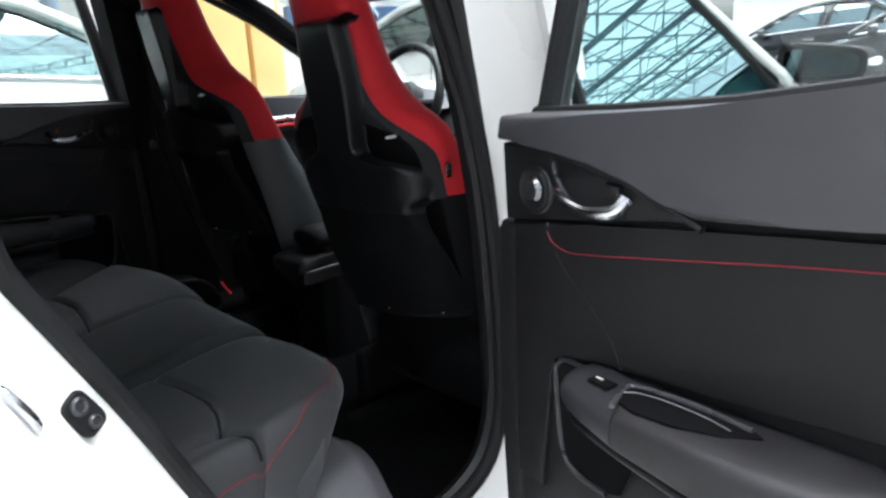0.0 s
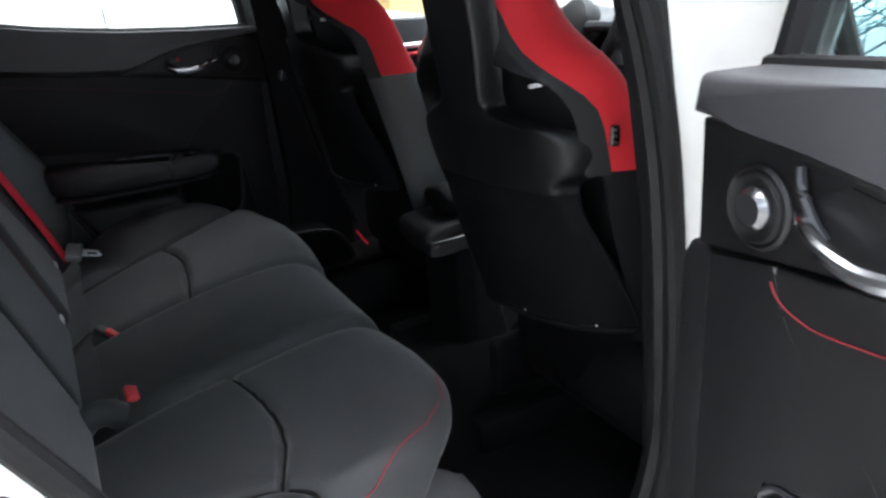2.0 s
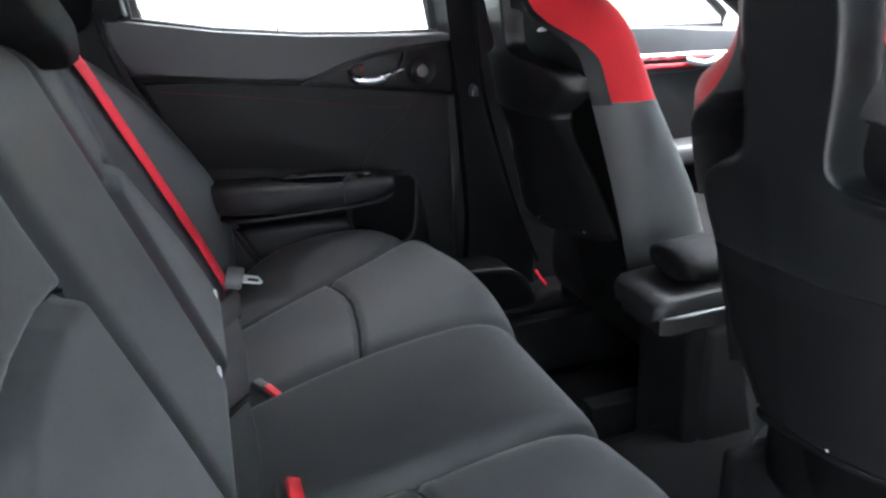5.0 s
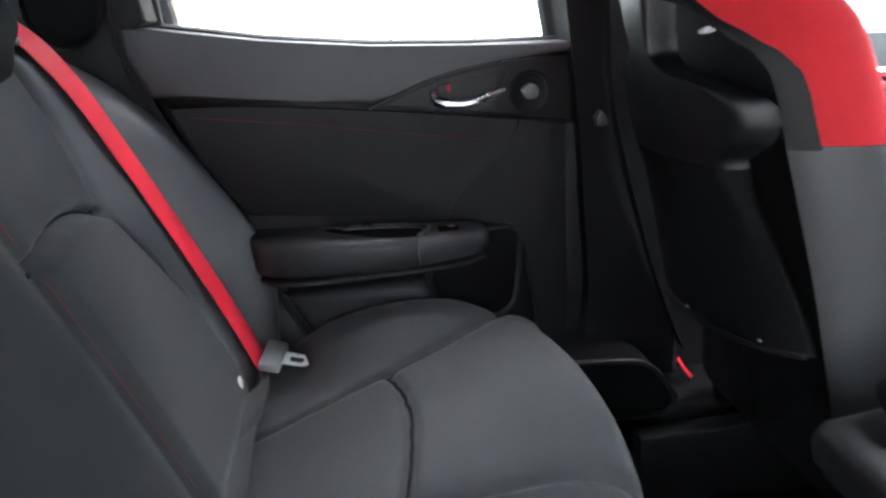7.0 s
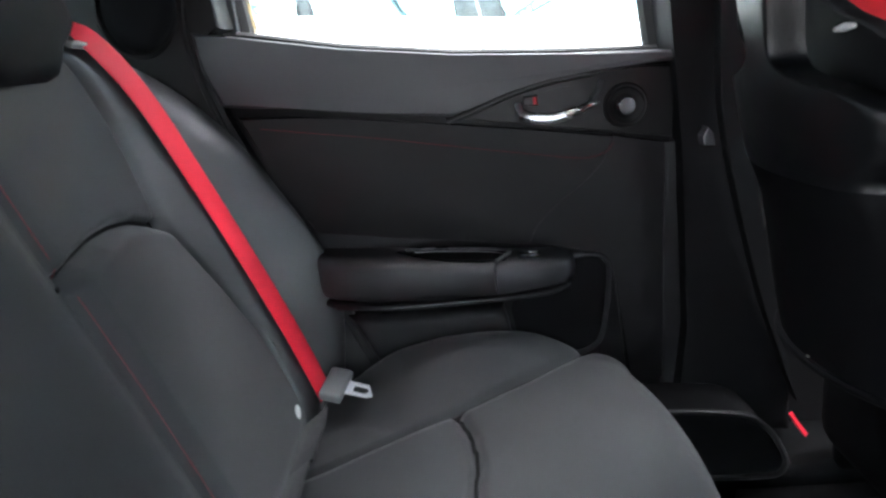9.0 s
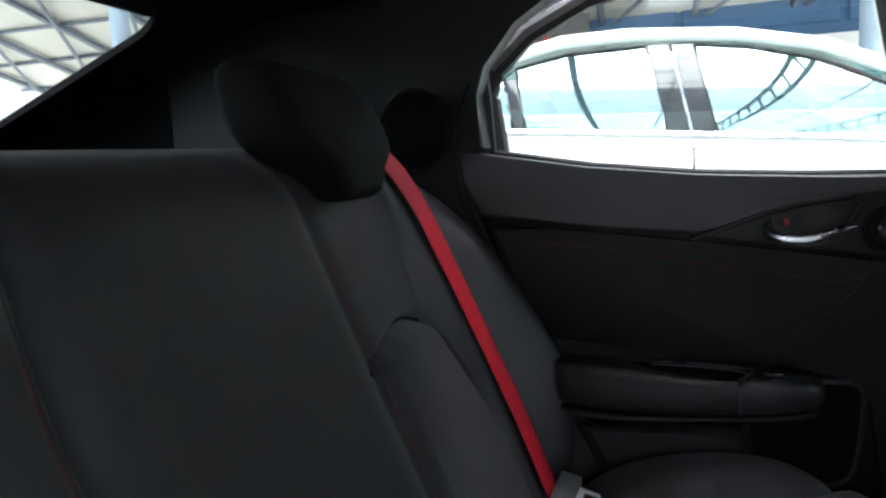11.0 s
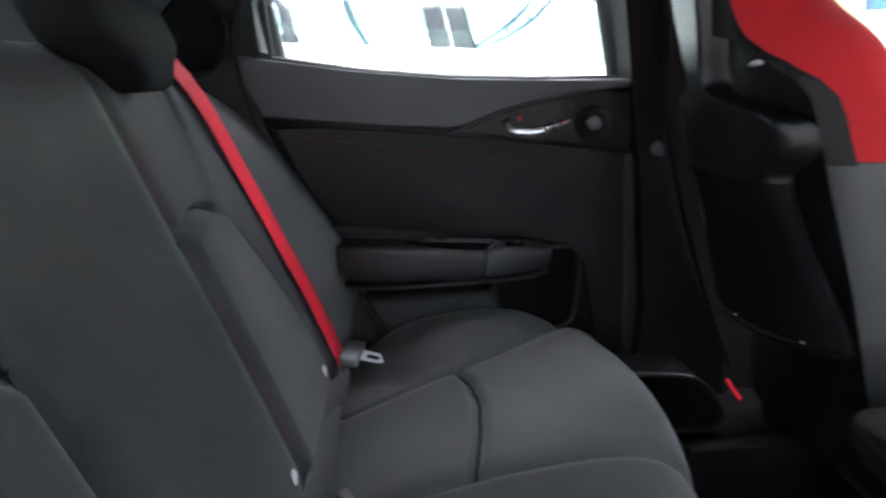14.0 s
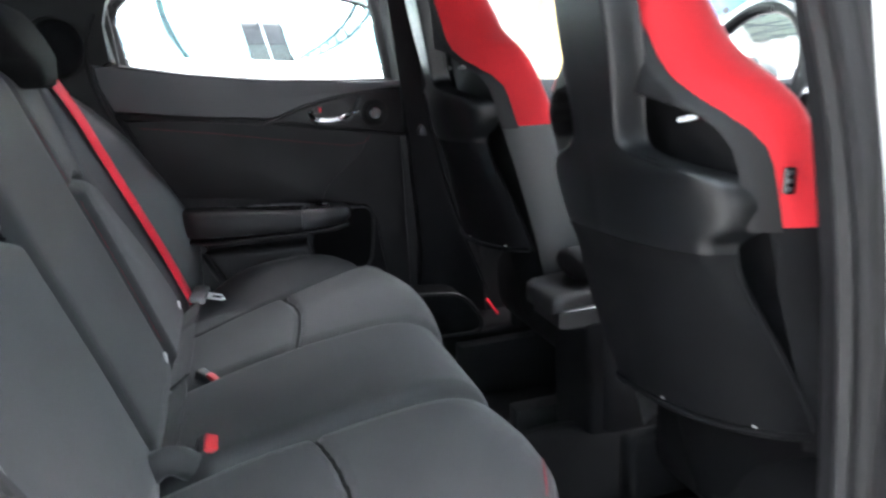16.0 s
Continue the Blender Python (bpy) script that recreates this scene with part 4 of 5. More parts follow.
plate = part("striker_plate", loft([[sm @ Vector((0.026 * k * abs(math.cos(a)) ** 0.5 * (1 if math.cos(a) > 0 else -1), 0.018 * k * abs(math.sin(a)) ** 0.5 * (1 if math.sin(a) > 0 else -1), h)) for a in spans(0, 2 * math.pi * 27 / 28, 27)] for k, h in ((1.0, -0.02), (1.0, 0.004), (0.9, 0.007))]), RUBBER, body, "black striker plate with two screws")
for sx, sr in ((-0.011, 0.011), (0.014, 0.008)):
    part("striker_screw", loft([[sm @ Vector((sx + r * math.cos(a), r * math.sin(a), h)) for a in spans(0, 2 * math.pi * 15 / 16, 15)] for r, h in ((sr, 0.005), (sr, 0.010), (sr * 0.7, 0.012), (sr * 0.5, 0.009))]), SATIN, plate)

loop_pts = [(0.020, -0.690, 0.862), (0.024, -0.722, 0.868), (0.034, -0.738, 0.862), (0.052, -0.738, 0.826), (0.052, -0.724, 0.812), (0.047, -0.690, 0.808)]
part("striker_loop", tube(curve_points(loop_pts, 5), 0.0055, 10), CHROME, body, "bright steel striker loop")

# right quarter inside the doorway, ridged grey trim
for i, (g, r) in enumerate(((0.020, 0.008), (0.045, 0.007))):
    pts = [Vector((p.x - 0.03 - g, p.y + 0.025 + 0.5 * g, p.z)) for p in loop if p.x < 0.30 and 0.5 < p.z < 1.02]
    part("trim_ridge", tube(pts, r, 8), SATIN, body, "ridged grey trim strip")

# left side: door-back trim, rear pillar, belt reel cover, middle pillar and sill
CP = [(-0.50, 0.45), (-0.50, 1.38), (0.34, 1.392), (0.22, 1.370), (0.125, 1.310), (0.072, 1.245), (0.058, 1.20), (0.072, 1.115), (0.030, 1.10), (0.055, 0.99), (0.108, 0.88), (0.165, 0.77), (0.233, 0.63), (0.302, 0.50), (0.332, 0.40), (0.332, 0.30), (-0.50, 0.30)]
part("rear_pillar_trim", side_plate(CP[::-1], 0.80, 0.715, 0.006), INSERT, body, "dark cloth-like rear pillar trim")
part("trim_seam", tube(curve_points([(x - 0.012, 0.714, z) for x, z in ((0.062, 1.22), (0.035, 1.15), (0.040, 1.06), (0.075, 0.95), (0.13, 0.82), (0.20, 0.68), (0.27, 0.54))], 4), 0.005, 8), RUBBER, body)
reel = thing("belt_reel_cover", "round black belt reel cover on the rear pillar", "cover")
rings = []
for d, r in ((0.0, 0.060), (0.02, 0.062), (0.045, 0.058), (0.058, 0.046), (0.062, 0.025)):
    rings.append([Vector((-0.045 + d * 0.5 + r * math.cos(a) * 0.85, 0.715 - d * 0.85, 1.150 + r * math.sin(a))) for a in spans(0, 2 * math.pi * 27 / 28, 27)])
part("cover", loft(rings), HEADLINER, reel, smooth=60)
part("base_rim", tube([Vector((-0.045 + 0.066 * math.cos(a) * 0.85, 0.712, 1.150 + 0.066 * math.sin(a))) for a in spans(0, 2 * math.pi, 32)], 0.004, 6), RUBBER, reel, "rubber rim at the pillar")
BP = [(0.738, 0.46), (0.752, 0.60), (0.748, 0.70), (0.738, 0.90), (0.722, 1.06), (0.705, 1.25), (0.690, 1.39), (0.80, 1.39), (0.825, 1.05), (0.86, 0.80), (0.92, 0.50), (0.93, 0.40), (0.73, 0.40)]
part("middle_pillar_trim", side_plate(BP[::-1], 0.80, 0.700, 0.012), DARK_TRIM, body, "black plastic middle pillar trim")
part("sill_trim", box((0.28, 0.62, 0.21), (1.9, 0.80, 0.385), 0.02, 3), DARK_TRIM, body, "black plastic sill trim")
FOOT_BOX = [(0.66, 0.508), (0.72, 0.506), (0.795, 0.498), (0.826, 0.486), (0.852, 0.460), (0.872, 0.424), (0.876, 0.404), (0.868, 0.390), (0.845, 0.385), (0.76, 0.388), (0.66, 0.392)]
part("sill_bracket", side_plate(FOOT_BOX, 0.70, 0.602, 0.010), CARPET, body, "carpeted foot well box")
part("bracket_rim", tube(curve_points([(x, 0.602, z) for x, z in FOOT_BOX], 4), 0.0045, 8), PLASTIC, body, "rolled black rim")
part("bracket_post", box((0.66, 0.62, 0.20), (0.87, 0.70, 0.40), 0.01), CARPET, body)

# front belt of the far side
fb = thing("front_seat_belt", "red front seat belt hanging along the middle pillar", "seat belt")
part("webbing", ribbon(curve_points([(0.775, 0.685, 1.30), (0.780, 0.684, 1.10), (0.790, 0.680, 0.92), (0.855, 0.682, 0.66), (0.925, 0.69, 0.47)], 5), (0.05, 1, 0), 0.030, 0.002), CLOTH_DARK, fb, "dark edge of the webbing")
part("belt_slider", slab([(0.758, 0.900), (0.756, 0.914), (0.764, 0.926), (0.772, 0.916), (0.774, 0.900)], 0.685, 0.662, lambda a, b, d: Vector((a, d, b)), 0.003, 2), SATIN, fb, "small grey plastic slider")
part("red_webbing", ribbon([(0.922, 0.690, 0.440), (0.940, 0.698, 0.412), (0.958, 0.704, 0.388)], (1, 0.6, 0.2), 0.008, 0.003), BELT_RED, fb, "short red webbing end")
part("anchor_bolt", tube([(0.975, 0.685, 0.356), (0.975, 0.665, 0.356)], 0.010, 12), CHROME, fb)

# ceiling, tailgate and rear window
roof = thing("ceiling", "black cloth headliner under the car roof", "ceiling", kind="structure")
part("headliner", grid(lambda x, v: Vector((x, CY + v * 0.66, 1.405 - 0.045 * abs(v) ** 2.2 - 0.03 * step(-x, 0.15, 0.45) - 0.03 * step(x, 0.9, 1.25))), spans(-0.37, 1.22, 14), spans(-1, 1, 16), 0.012, (0, 0, -1)), HEADLINER, roof)
part("roof_skin", grid(lambda x, v: Vector((x, CY + v * 0.70, 1.44 - 0.05 * abs(v) ** 2.2 - 0.03 * step(-x, 0.15, 0.45) - 0.03 * step(x, 0.9, 1.25))), spans(-0.38, 1.24, 14), spans(-1, 1, 16), 0.012, (0, 0, 1)), WHITE, body, "white roof")
hatch = lambda x: 1.345 + 0.40 * (x + 0.38)
for s in (1, -1):
    inner = lambda x: 0.535 - 0.075 * max(0.0, (x + 0.45) / 0.10) ** 2 if x > -0.45 else 0.535 - 0.02 * (x + 0.45)
    part("tailgate_side", grid(lambda x, v: Vector((x, CY + s * (inner(x) + v * (0.745 - inner(x))), hatch(x) - 0.02 * v - 0.004 * (1 - v))), spans(-1.22, -0.47, 6) + spans(-0.45, -0.352, 8), spans(0, 1, 4), 0.012, (0, 0, -1)), HEADLINER, body, "dark tailgate lining")
part("tailgate_lower", box((-1.26, CY - 0.72, 0.30), (-1.20, CY + 0.72, hatch(-1.14)), 0.01), HEADLINER, body)
part("tailgate_top", grid(lambda x, v: Vector((x, CY + v * 0.62, hatch(x) + 0.005)), spans(-0.40, -0.355, 2), spans(-1, 1, 4), 0.03, (0, 0, -1)), HEADLINER, body)
part("rear_window", grid(lambda x, v: Vector((x, CY + v * 0.66, hatch(x) + 0.006)), spans(-1.20, -0.39, 4), spans(-1, 1, 4), 0.004), GLASS, body, "clear rear window", 0).visible_shadow = False
part("load_cover", box((-1.18, CY - 0.66, 0.985), (-0.12, CY + 0.66, 0.997), 0.004), CARPET, body, "dark load cover")
for s, y0, y1 in ((1, 0.795, 0.84), (-1, -0.70, -0.76)):
    qp = [(-1.26, 0.30), (-1.26, 1.04), (-0.40, 1.36), (0.03, 1.392), (0.03, 0.30)] if s > 0 else [(-1.26, 0.30), (-1.26, 1.04), (-0.40, 1.36), (0.05, 1.385), (-0.02, 1.20), (-0.04, 1.0), (0.03, 0.80), (0.13, 0.58), (0.20, 0.44), (0.22, 0.30)]
    part("rear_quarter", side_plate(qp, y0, y1, 0.02), WHITE, body, "white rear quarter panel")
part("quarter_lining", side_plate([(-1.2, 0.30), (-1.2, 1.03), (-0.40, 1.34), (0.0, 1.38), (0.0, 0.30)], 0.79, 0.72, 0.02), HEADLINER, body)
part("quarter_lining", side_plate([(-1.2, 0.30), (-1.2, 1.03), (-0.40, 1.34), (0.0, 1.38), (-0.04, 1.0), (0.05, 0.80), (0.12, 0.58), (0.15, 0.30)], -0.695, -0.60, 0.02), HEADLINER, body)

# floor
floor = thing("floor", "black carpeted car floor", "floor", kind="structure")
part("carpet", grid(lambda x, y: Vector((x, y, 0.215 + 0.18 * bump(y - CY, 0.13) * step(x, 0.5, 0.7) + 0.004 * math.sin(40 * x) * math.sin(37 * y))), spans(0.0, 2.1, 60), spans(-0.62, 0.69, 50), 0.02, (0, 0, 1)), CARPET, floor)
part("floor_mat", grid(lambda x, v: Vector((x, CY - 0.36 + v * 0.22, 0.232 + 0.006 * math.sin(9 * x + 3 * v))), spans(0.68, 1.02, 14), spans(-1, 1, 14), 0.008, (0, 0, 1)), CARPET, floor, "black carpet mat")
part("floor_mat", grid(lambda x, v: Vector((x, CY + 0.36 + v * 0.22, 0.232 + 0.006 * math.sin(9 * x + 3 * v))), spans(0.68, 1.02, 14), spans(-1, 1, 14), 0.008, (0, 0, 1)), CARPET, floor, "black carpet mat")
part("sill", box((0.28, -0.66, 0.22), (2.0, -0.60, 0.345), 0.02, 3), CARPET, body)
part("outer_sill", box((0.20, -0.84, 0.20), (2.0, -0.66, 0.33), 0.03, 3), WHITE, body, "white outer sill")
part("scuff_plate", box((0.34, -0.655, 0.342), (0.74, -0.605, 0.350), 0.003), PLASTIC, body)

# middle pillar beside the open doorway, seen from inside and out
BR = [(0.815, 0.36), (0.815, 0.65), (0.803, 0.85), (0.778, 1.0), (0.745, 1.13), (0.705, 1.26), (0.66, 1.38), (0.78, 1.38), (0.83, 1.13), (0.88, 0.85), (0.92, 0.55), (0.93, 0.36)]
part("middle_pillar_inner", side_plate(BR, -0.645, -0.585, 0.015), PLASTIC, body, "black plastic middle pillar trim")
part("pillar_skin", side_plate([(0.86, 0.33), (0.862, 0.65), (0.852, 0.85), (0.83, 1.0), (0.80, 1.13), (0.76, 1.26), (0.71, 1.39), (0.82, 1.39), (0.88, 1.10), (0.94, 0.8), (0.94, 0.33)], -0.76, -0.775, 0.008), WHITE, body)
part("door_check", tube([(0.775, -0.735, 0.70), (0.70, -0.775, 0.70)], 0.011, 10), RUBBER, body, "black door check rod")
part("hinge_bolt", tube([(0.790, -0.728, 0.72), (0.772, -0.742, 0.72)], 0.017, 12), RUBBER, body, "black hinge bolt")
part("hinge_bolt", tube([(0.79, -0.728, 0.685), (0.770, -0.742, 0.685)], 0.013, 12), RUBBER, body, "black hinge bolt")

# front door outside with its window, windscreen pillar and mirror
fd = thing("front_door", "closed white front door with tinted window and black seals", "car door")
part("outer_skin", side_plate([(0.865, 0.33), (0.865, 0.985), (1.62, 0.95), (1.90, 0.87), (1.98, 0.60), (1.95, 0.33)], -0.70, -0.845, 0.05), WHITE, fd, "white outer skin")
part("belt_moulding", box((0.865, -0.825, 0.945), (1.64, -0.775, 1.012), 0.010, 2), GLOSSY, fd, "black belt moulding")
FW = [(0.86, 1.015), (0.845, 1.12), (0.80, 1.30), (0.83, 1.355), (1.02, 1.335), (1.20, 1.255), (1.38, 1.15), (1.56, 1.02), (1.56, 0.985)]
fq = lambda x, z, w: Vector((x, -0.80 + w + 0.30 * max(0, z - 1.0), z))
part("glass", slab(FW, -0.002, 0.002, fq), GLASS_DARK, fd, "tinted window pane", 0)
part("window_seal", tube([fq(x, z, 0.0) for x, z in FW + FW[:1]], 0.011, 8), RUBBER, fd, "black window seal")
part("door_card", side_plate([(0.90, 0.34), (0.90, 1.0), (1.60, 0.965), (1.85, 0.85), (1.85, 0.34)], -0.70, -0.655, 0.02), INSERT, fd)
part("windscreen_pillar", tube([fq(0.80, 1.375, 0.02), fq(1.04, 1.365, 0.02), fq(1.20, 1.272, 0.01), fq(1.40, 1.160, 0.0), fq(1.58, 1.055, -0.01), fq(1.72, 0.97, -0.01)], 0.012, 10), WHITE, body, "white windscreen pillar")
part("pillar_lining", tube([fq(0.80, 1.355, 0.045), fq(1.04, 1.345, 0.045), fq(1.20, 1.250, 0.04), fq(1.40, 1.138, 0.03), fq(1.58, 1.033, 0.02)], 0.022, 10), HEADLINER, body, "black windscreen pillar lining")
mirror = thing("door_mirror", "black door mirror with a white outer end", "mirror")
soft = lambda v: math.copysign(abs(v) ** 0.45, v)
shape = lambda x, ry, rz: [Vector((x, -0.862 + ry * soft(math.cos(a)), 1.074 + rz * soft(math.sin(a)) * (1 - 0.22 * soft(math.cos(a + math.pi)) * (1 if math.sin(a) > 0 else 0.4)))) for a in spans(0, 2 * math.pi * 35 / 36, 35)]
part("housing", loft([shape(1.66 + dxm, ry, rz) for dxm, ry, rz in ((-0.045, 0.088, 0.036), (-0.05, 0.092, 0.039), (-0.03, 0.094, 0.041), (0.02, 0.090, 0.039), (0.07, 0.06, 0.028), (0.09, 0.03, 0.014))]), RUBBER, mirror, "black housing", 50)
part("mirror_glass", loft([shape(1.608 - dxm, 0.078 * k, 0.028 * k) for dxm, k in ((0.0, 1.0), (0.003, 0.99))]), material("mirror_silver", (0.035, 0.055, 0.06), 0.05, metal=1.0, vary=0.01), mirror, "mirror glass")
part("signal_cap", box((1.615, -0.957, 1.066), (1.70, -0.944, 1.084), 0.006, 3), WHITE, mirror, "white outer end")
part("foot", tube([(1.68, -0.80, 0.99), (1.67, -0.86, 1.04)], 0.02, 8), GLOSSY, mirror)

# far front door, inside
fl = thing("front_door", "closed front door with black card and chrome handle", "car door")
part("door_card", side_plate([(0.93, 0.36), (0.90, 1.0), (1.60, 0.965), (1.85, 0.85), (1.85, 0.36)], 0.80, 0.755, 0.015), INSERT, fl)
part("upper_trim", side_plate([(0.88, 0.955), (0.87, 1.035), (1.30, 1.005), (1.62, 0.985), (1.62, 0.93), (1.40, 0.955), (1.2, 0.93)], 0.82, 0.735, 0.02), SOFT, fl)
part("handle_panel", side_plate([(1.22, 0.895), (1.28, 0.935), (1.40, 0.958), (1.58, 0.935), (1.58, 0.89)], 0.76, 0.742, 0.004), SATIN, fl)
part("door_handle", tube(curve_points([(1.36, 0.725, 0.925), (1.41, 0.717, 0.912), (1.47, 0.725, 0.925)], 5), 0.008, 8), CHROME, fl, "chrome pull handle")
part("red_trim", tube([(0.95, 0.733, 0.918), (1.25, 0.733, 0.915), (1.56, 0.733, 0.905)], 0.006, 8), REDPLASTIC, fl, "red trim line")
part("silver_trim", tube([(0.95, 0.735, 0.942), (1.25, 0.735, 0.938), (1.56, 0.735, 0.928)], 0.008, 8), CHROME, fl, "bright trim line")
part("armrest", box((1.0, 0.66, 0.66), (1.48, 0.76, 0.72), 0.02, 3), SOFT, fl)
part("outer_skin", side_plate([(0.865, 0.33), (0.865, 1.02), (1.62, 0.985), (1.90, 0.90), (1.98, 0.60), (1.95, 0.33)], 0.82, 0.90, 0.04), WHITE, fl)
fq2 = lambda x, z, w: Vector((x, 0.855 - w - 0.30 * max(0, z - 1.0), z))
part("glass", slab(FW, -0.002, 0.002, fq2), GLASS, fl, "clear window pane", 0).visible_shadow = False
part("window_seal", tube([fq2(x, z, 0.0) for x, z in FW + FW[:1]], 0.012, 8), RUBBER, fl)
part("windscreen_pillar", tube([fq2(0.80, 1.375, 0.02), fq2(1.04, 1.365, 0.02), fq2(1.24, 1.275, 0.01), fq2(1.45, 1.15, 0.0), fq2(1.70, 0.99, -0.01)], 0.03, 10), HEADLINER, body, "dark windscreen pillar trim")

# dashboard, wheel, windscreen, console
dash = thing("dashboard", "black dashboard with a red trim line", "dashboard")
DP = [(1.50, 0.60), (1.485, 0.72), (1.52, 0.80), (1.525, 0.84), (1.49, 0.885), (1.52, 0.935), (1.58, 0.965), (1.78, 0.955), (1.82, 0.90), (1.82, 0.35), (1.55, 0.35)]
part("panel", loft([[Vector((x, y, z)) for x, z in DP] for y in spans(-0.68, 0.75, 12)]), PLASTIC, dash)
part("red_trim", tube([(1.478, -0.62, 0.885), (1.478, 0.10, 0.885)], 0.006, 8), REDPLASTIC, dash, "red trim line")
part("trim_strip", box((1.482, -0.62, 0.85), (1.515, 0.10, 0.878), 0.005), SATIN, dash, "grey trim strip")
part("instrument_hood", loft([[Vector((x, y, 0.955 + h * (1 - ((y - 0.40) / 0.20) ** 2))) for y in spans(0.21, 0.59, 12)] for x, h in ((1.49, 0.055), (1.52, 0.075), (1.60, 0.06), (1.68, 0.0))], closed=False), SOFT, dash)
wheel = thing("steering_wheel", "black steering wheel with bright spokes", "steering wheel")
WM = Matrix.Translation((1.44, 0.345, 0.985)) @ Euler((0, radians(-66), 0)).to_matrix().to_4x4()
part("rim", tube([WM @ Vector((0.182 * math.cos(a), 0.182 * math.sin(a), 0)) for a in spans(0, 2 * math.pi, 40)], 0.0155, 10), SHELL, wheel, "black leather rim")
part("hub", loft([[WM @ Vector((r * math.cos(a), 0.9 * r * math.sin(a), h)) for a in spans(0, 2 * math.pi * 23 / 24, 23)] for r, h in ((0.07, -0.05), (0.075, -0.02), (0.065, 0.0), (0.04, 0.008))]), PLASTIC, wheel)
for a in (radians(90), radians(-90), radians(180)):
    part("spoke", tube([WM @ Vector((0.06 * math.cos(a), 0.06 * math.sin(a), -0.015)), WM @ Vector((0.175 * math.cos(a), 0.175 * math.sin(a), -0.002))], 0.014, 8), SATIN, wheel)
part("column", tube([WM @ Vector((0, 0, -0.03)), WM @ Vector((0, 0, -0.22))], 0.035, 12), PLASTIC, wheel)
part("windscreen", grid(lambda u, v: Vector((1.08 + 0.78 * u, CY + v * (0.56 + 0.12 * u), 1.375 - 0.40 * u)), spans(0, 1, 4), spans(-1, 1, 6), 0.004), GLASS, body, "clear windscreen", 0).visible_shadow = False
part("bonnet", grid(lambda x, v: Vector((x, CY + v * 0.74, 0.955 - 0.10 * (x - 1.85) - 0.06 * v * v)), spans(1.85, 2.9, 6), spans(-1, 1, 10), 0.02), WHITE, body, "white bonnet")
part("front_end", box((2.82, CY - 0.74, 0.2), (2.92, CY + 0.74, 0.83), 0.04, 3), WHITE, body)
for s in (-1, 1):
    part("front_wing", box((1.86, CY + s * 0.80 - 0.06, 0.33), (2.86, CY + s * 0.80 + 0.06, 0.86), 0.05, 3), WHITE, body)
part("rear_view_mirror", box((1.16, CY - 0.11, 1.27), (1.19, CY + 0.11, 1.33), 0.014, 3), GLOSSY, body)

console = thing("centre_console", "black centre console with a padded armrest lid", "console")
part("console_body", box((0.90, 0.0, 0.22), (1.40, 0.15, 0.600), 0.02, 3), DARK_TRIM, console)
part("rear_face", slab([(0.005, 0.30), (0.0, 0.600), (0.15, 0.600), (0.145, 0.30)], 0.90, 0.868, lambda a, b, d: Vector((d, a, b)), 0.015, 3), CARPET, console, "dark rear face")
part("armrest_lid", loft([[Vector((x, 0.072 + 0.5 * w * sx, zc + hz)) for sx, hz in ((-1, -0.016), (-1.03, -0.004), (-0.98, 0.007), (-0.8, 0.011), (0, 0.013), (0.8, 0.011), (0.98, 0.007), (1.03, -0.004), (1, -0.016))] for x, w, zc in ((0.806, 0.104, 0.638), (0.811, 0.124, 0.646), (0.826, 0.136, 0.652), (0.90, 0.142, 0.656), (1.02, 0.142, 0.658), (1.03, 0.125, 0.654))]), PLASTIC, console, "padded black leather lid", 50)
part("lid_underside", loft([[Vector((x, 0.072 + 0.5 * w * sx, z)) for sx, z in ((-1, 0.598), (-1, 0.634), (1, 0.634), (1, 0.598))] for x, w in ((0.822, 0.112), (0.835, 0.128), (1.02, 0.130))]), PLASTIC, console)
part("lid_trim", tube(curve_points([(1.0, -0.001, 0.634), (0.840, -0.001, 0.633), (0.818, 0.008, 0.632), (0.811, 0.03, 0.632), (0.811, 0.112, 0.632), (0.820, 0.137, 0.632), (0.845, 0.144, 0.633), (1.0, 0.144, 0.634)], 5), 0.0035, 8), SATIN, console, "satin trim line")
part("elbow_pad", loft([[Vector((x, 0.075 + 0.5 * w * math.cos(a), 0.695 + h * math.sin(a))) for a in spans(0, 2 * math.pi * 19 / 20, 19)] for x, w, h in ((0.868, 0.09, 0.018), (0.876, 0.120, 0.026), (0.90, 0.128, 0.029), (1.02, 0.130, 0.032), (1.04, 0.10, 0.024))]), DARK_TRIM, console, "small padded elbow rest", 60)
part("pad_hinge", box((0.90, 0.03, 0.655), (1.0, 0.12, 0.672), 0.004), PLASTIC, console)
part("gear_lever", tube([(1.30, 0.10, 0.58), (1.28, 0.10, 0.70), (1.275, 0.10, 0.73)], 0.02, 12, radii=[0.02, 0.015, 0.026]), SATIN, console, "metal gear lever")

# grey garnish that rises from the sill to the foot of the bench
def garnish(u, v):
    y = -0.625 + 0.25 * v
    front = 0.600 + 0.045 * step(v, 0.1, 0.9)
    x = 0.33 + (front - 0.33) * min(u, 1.0) + 0.035 * max(0, u - 1.0)
    z = 0.385 + 0.045 * step(v, 0.0, 0.6) - 0.03 * step(u, 0.8, 1.0) ** 2 - 0.17 * max(0, u - 1.0)
    return Vector((x, y, z))


part("sill_garnish", grid(garnish, spans(0, 1, 24) + spans(1.08, 2.0, 8), spans(0, 1, 20), 0.006, (0.2, 0, 1)), SILL, body, "smooth grey sill garnish", 60)
# added filler: blocks daylight leaking between the door card and the pillar
part("door_gap_filler", box((0.731, 0.745, 0.38), (0.746, 0.80, 1.03), 0.004), RUBBER, body, "black filler added to close the door gap")


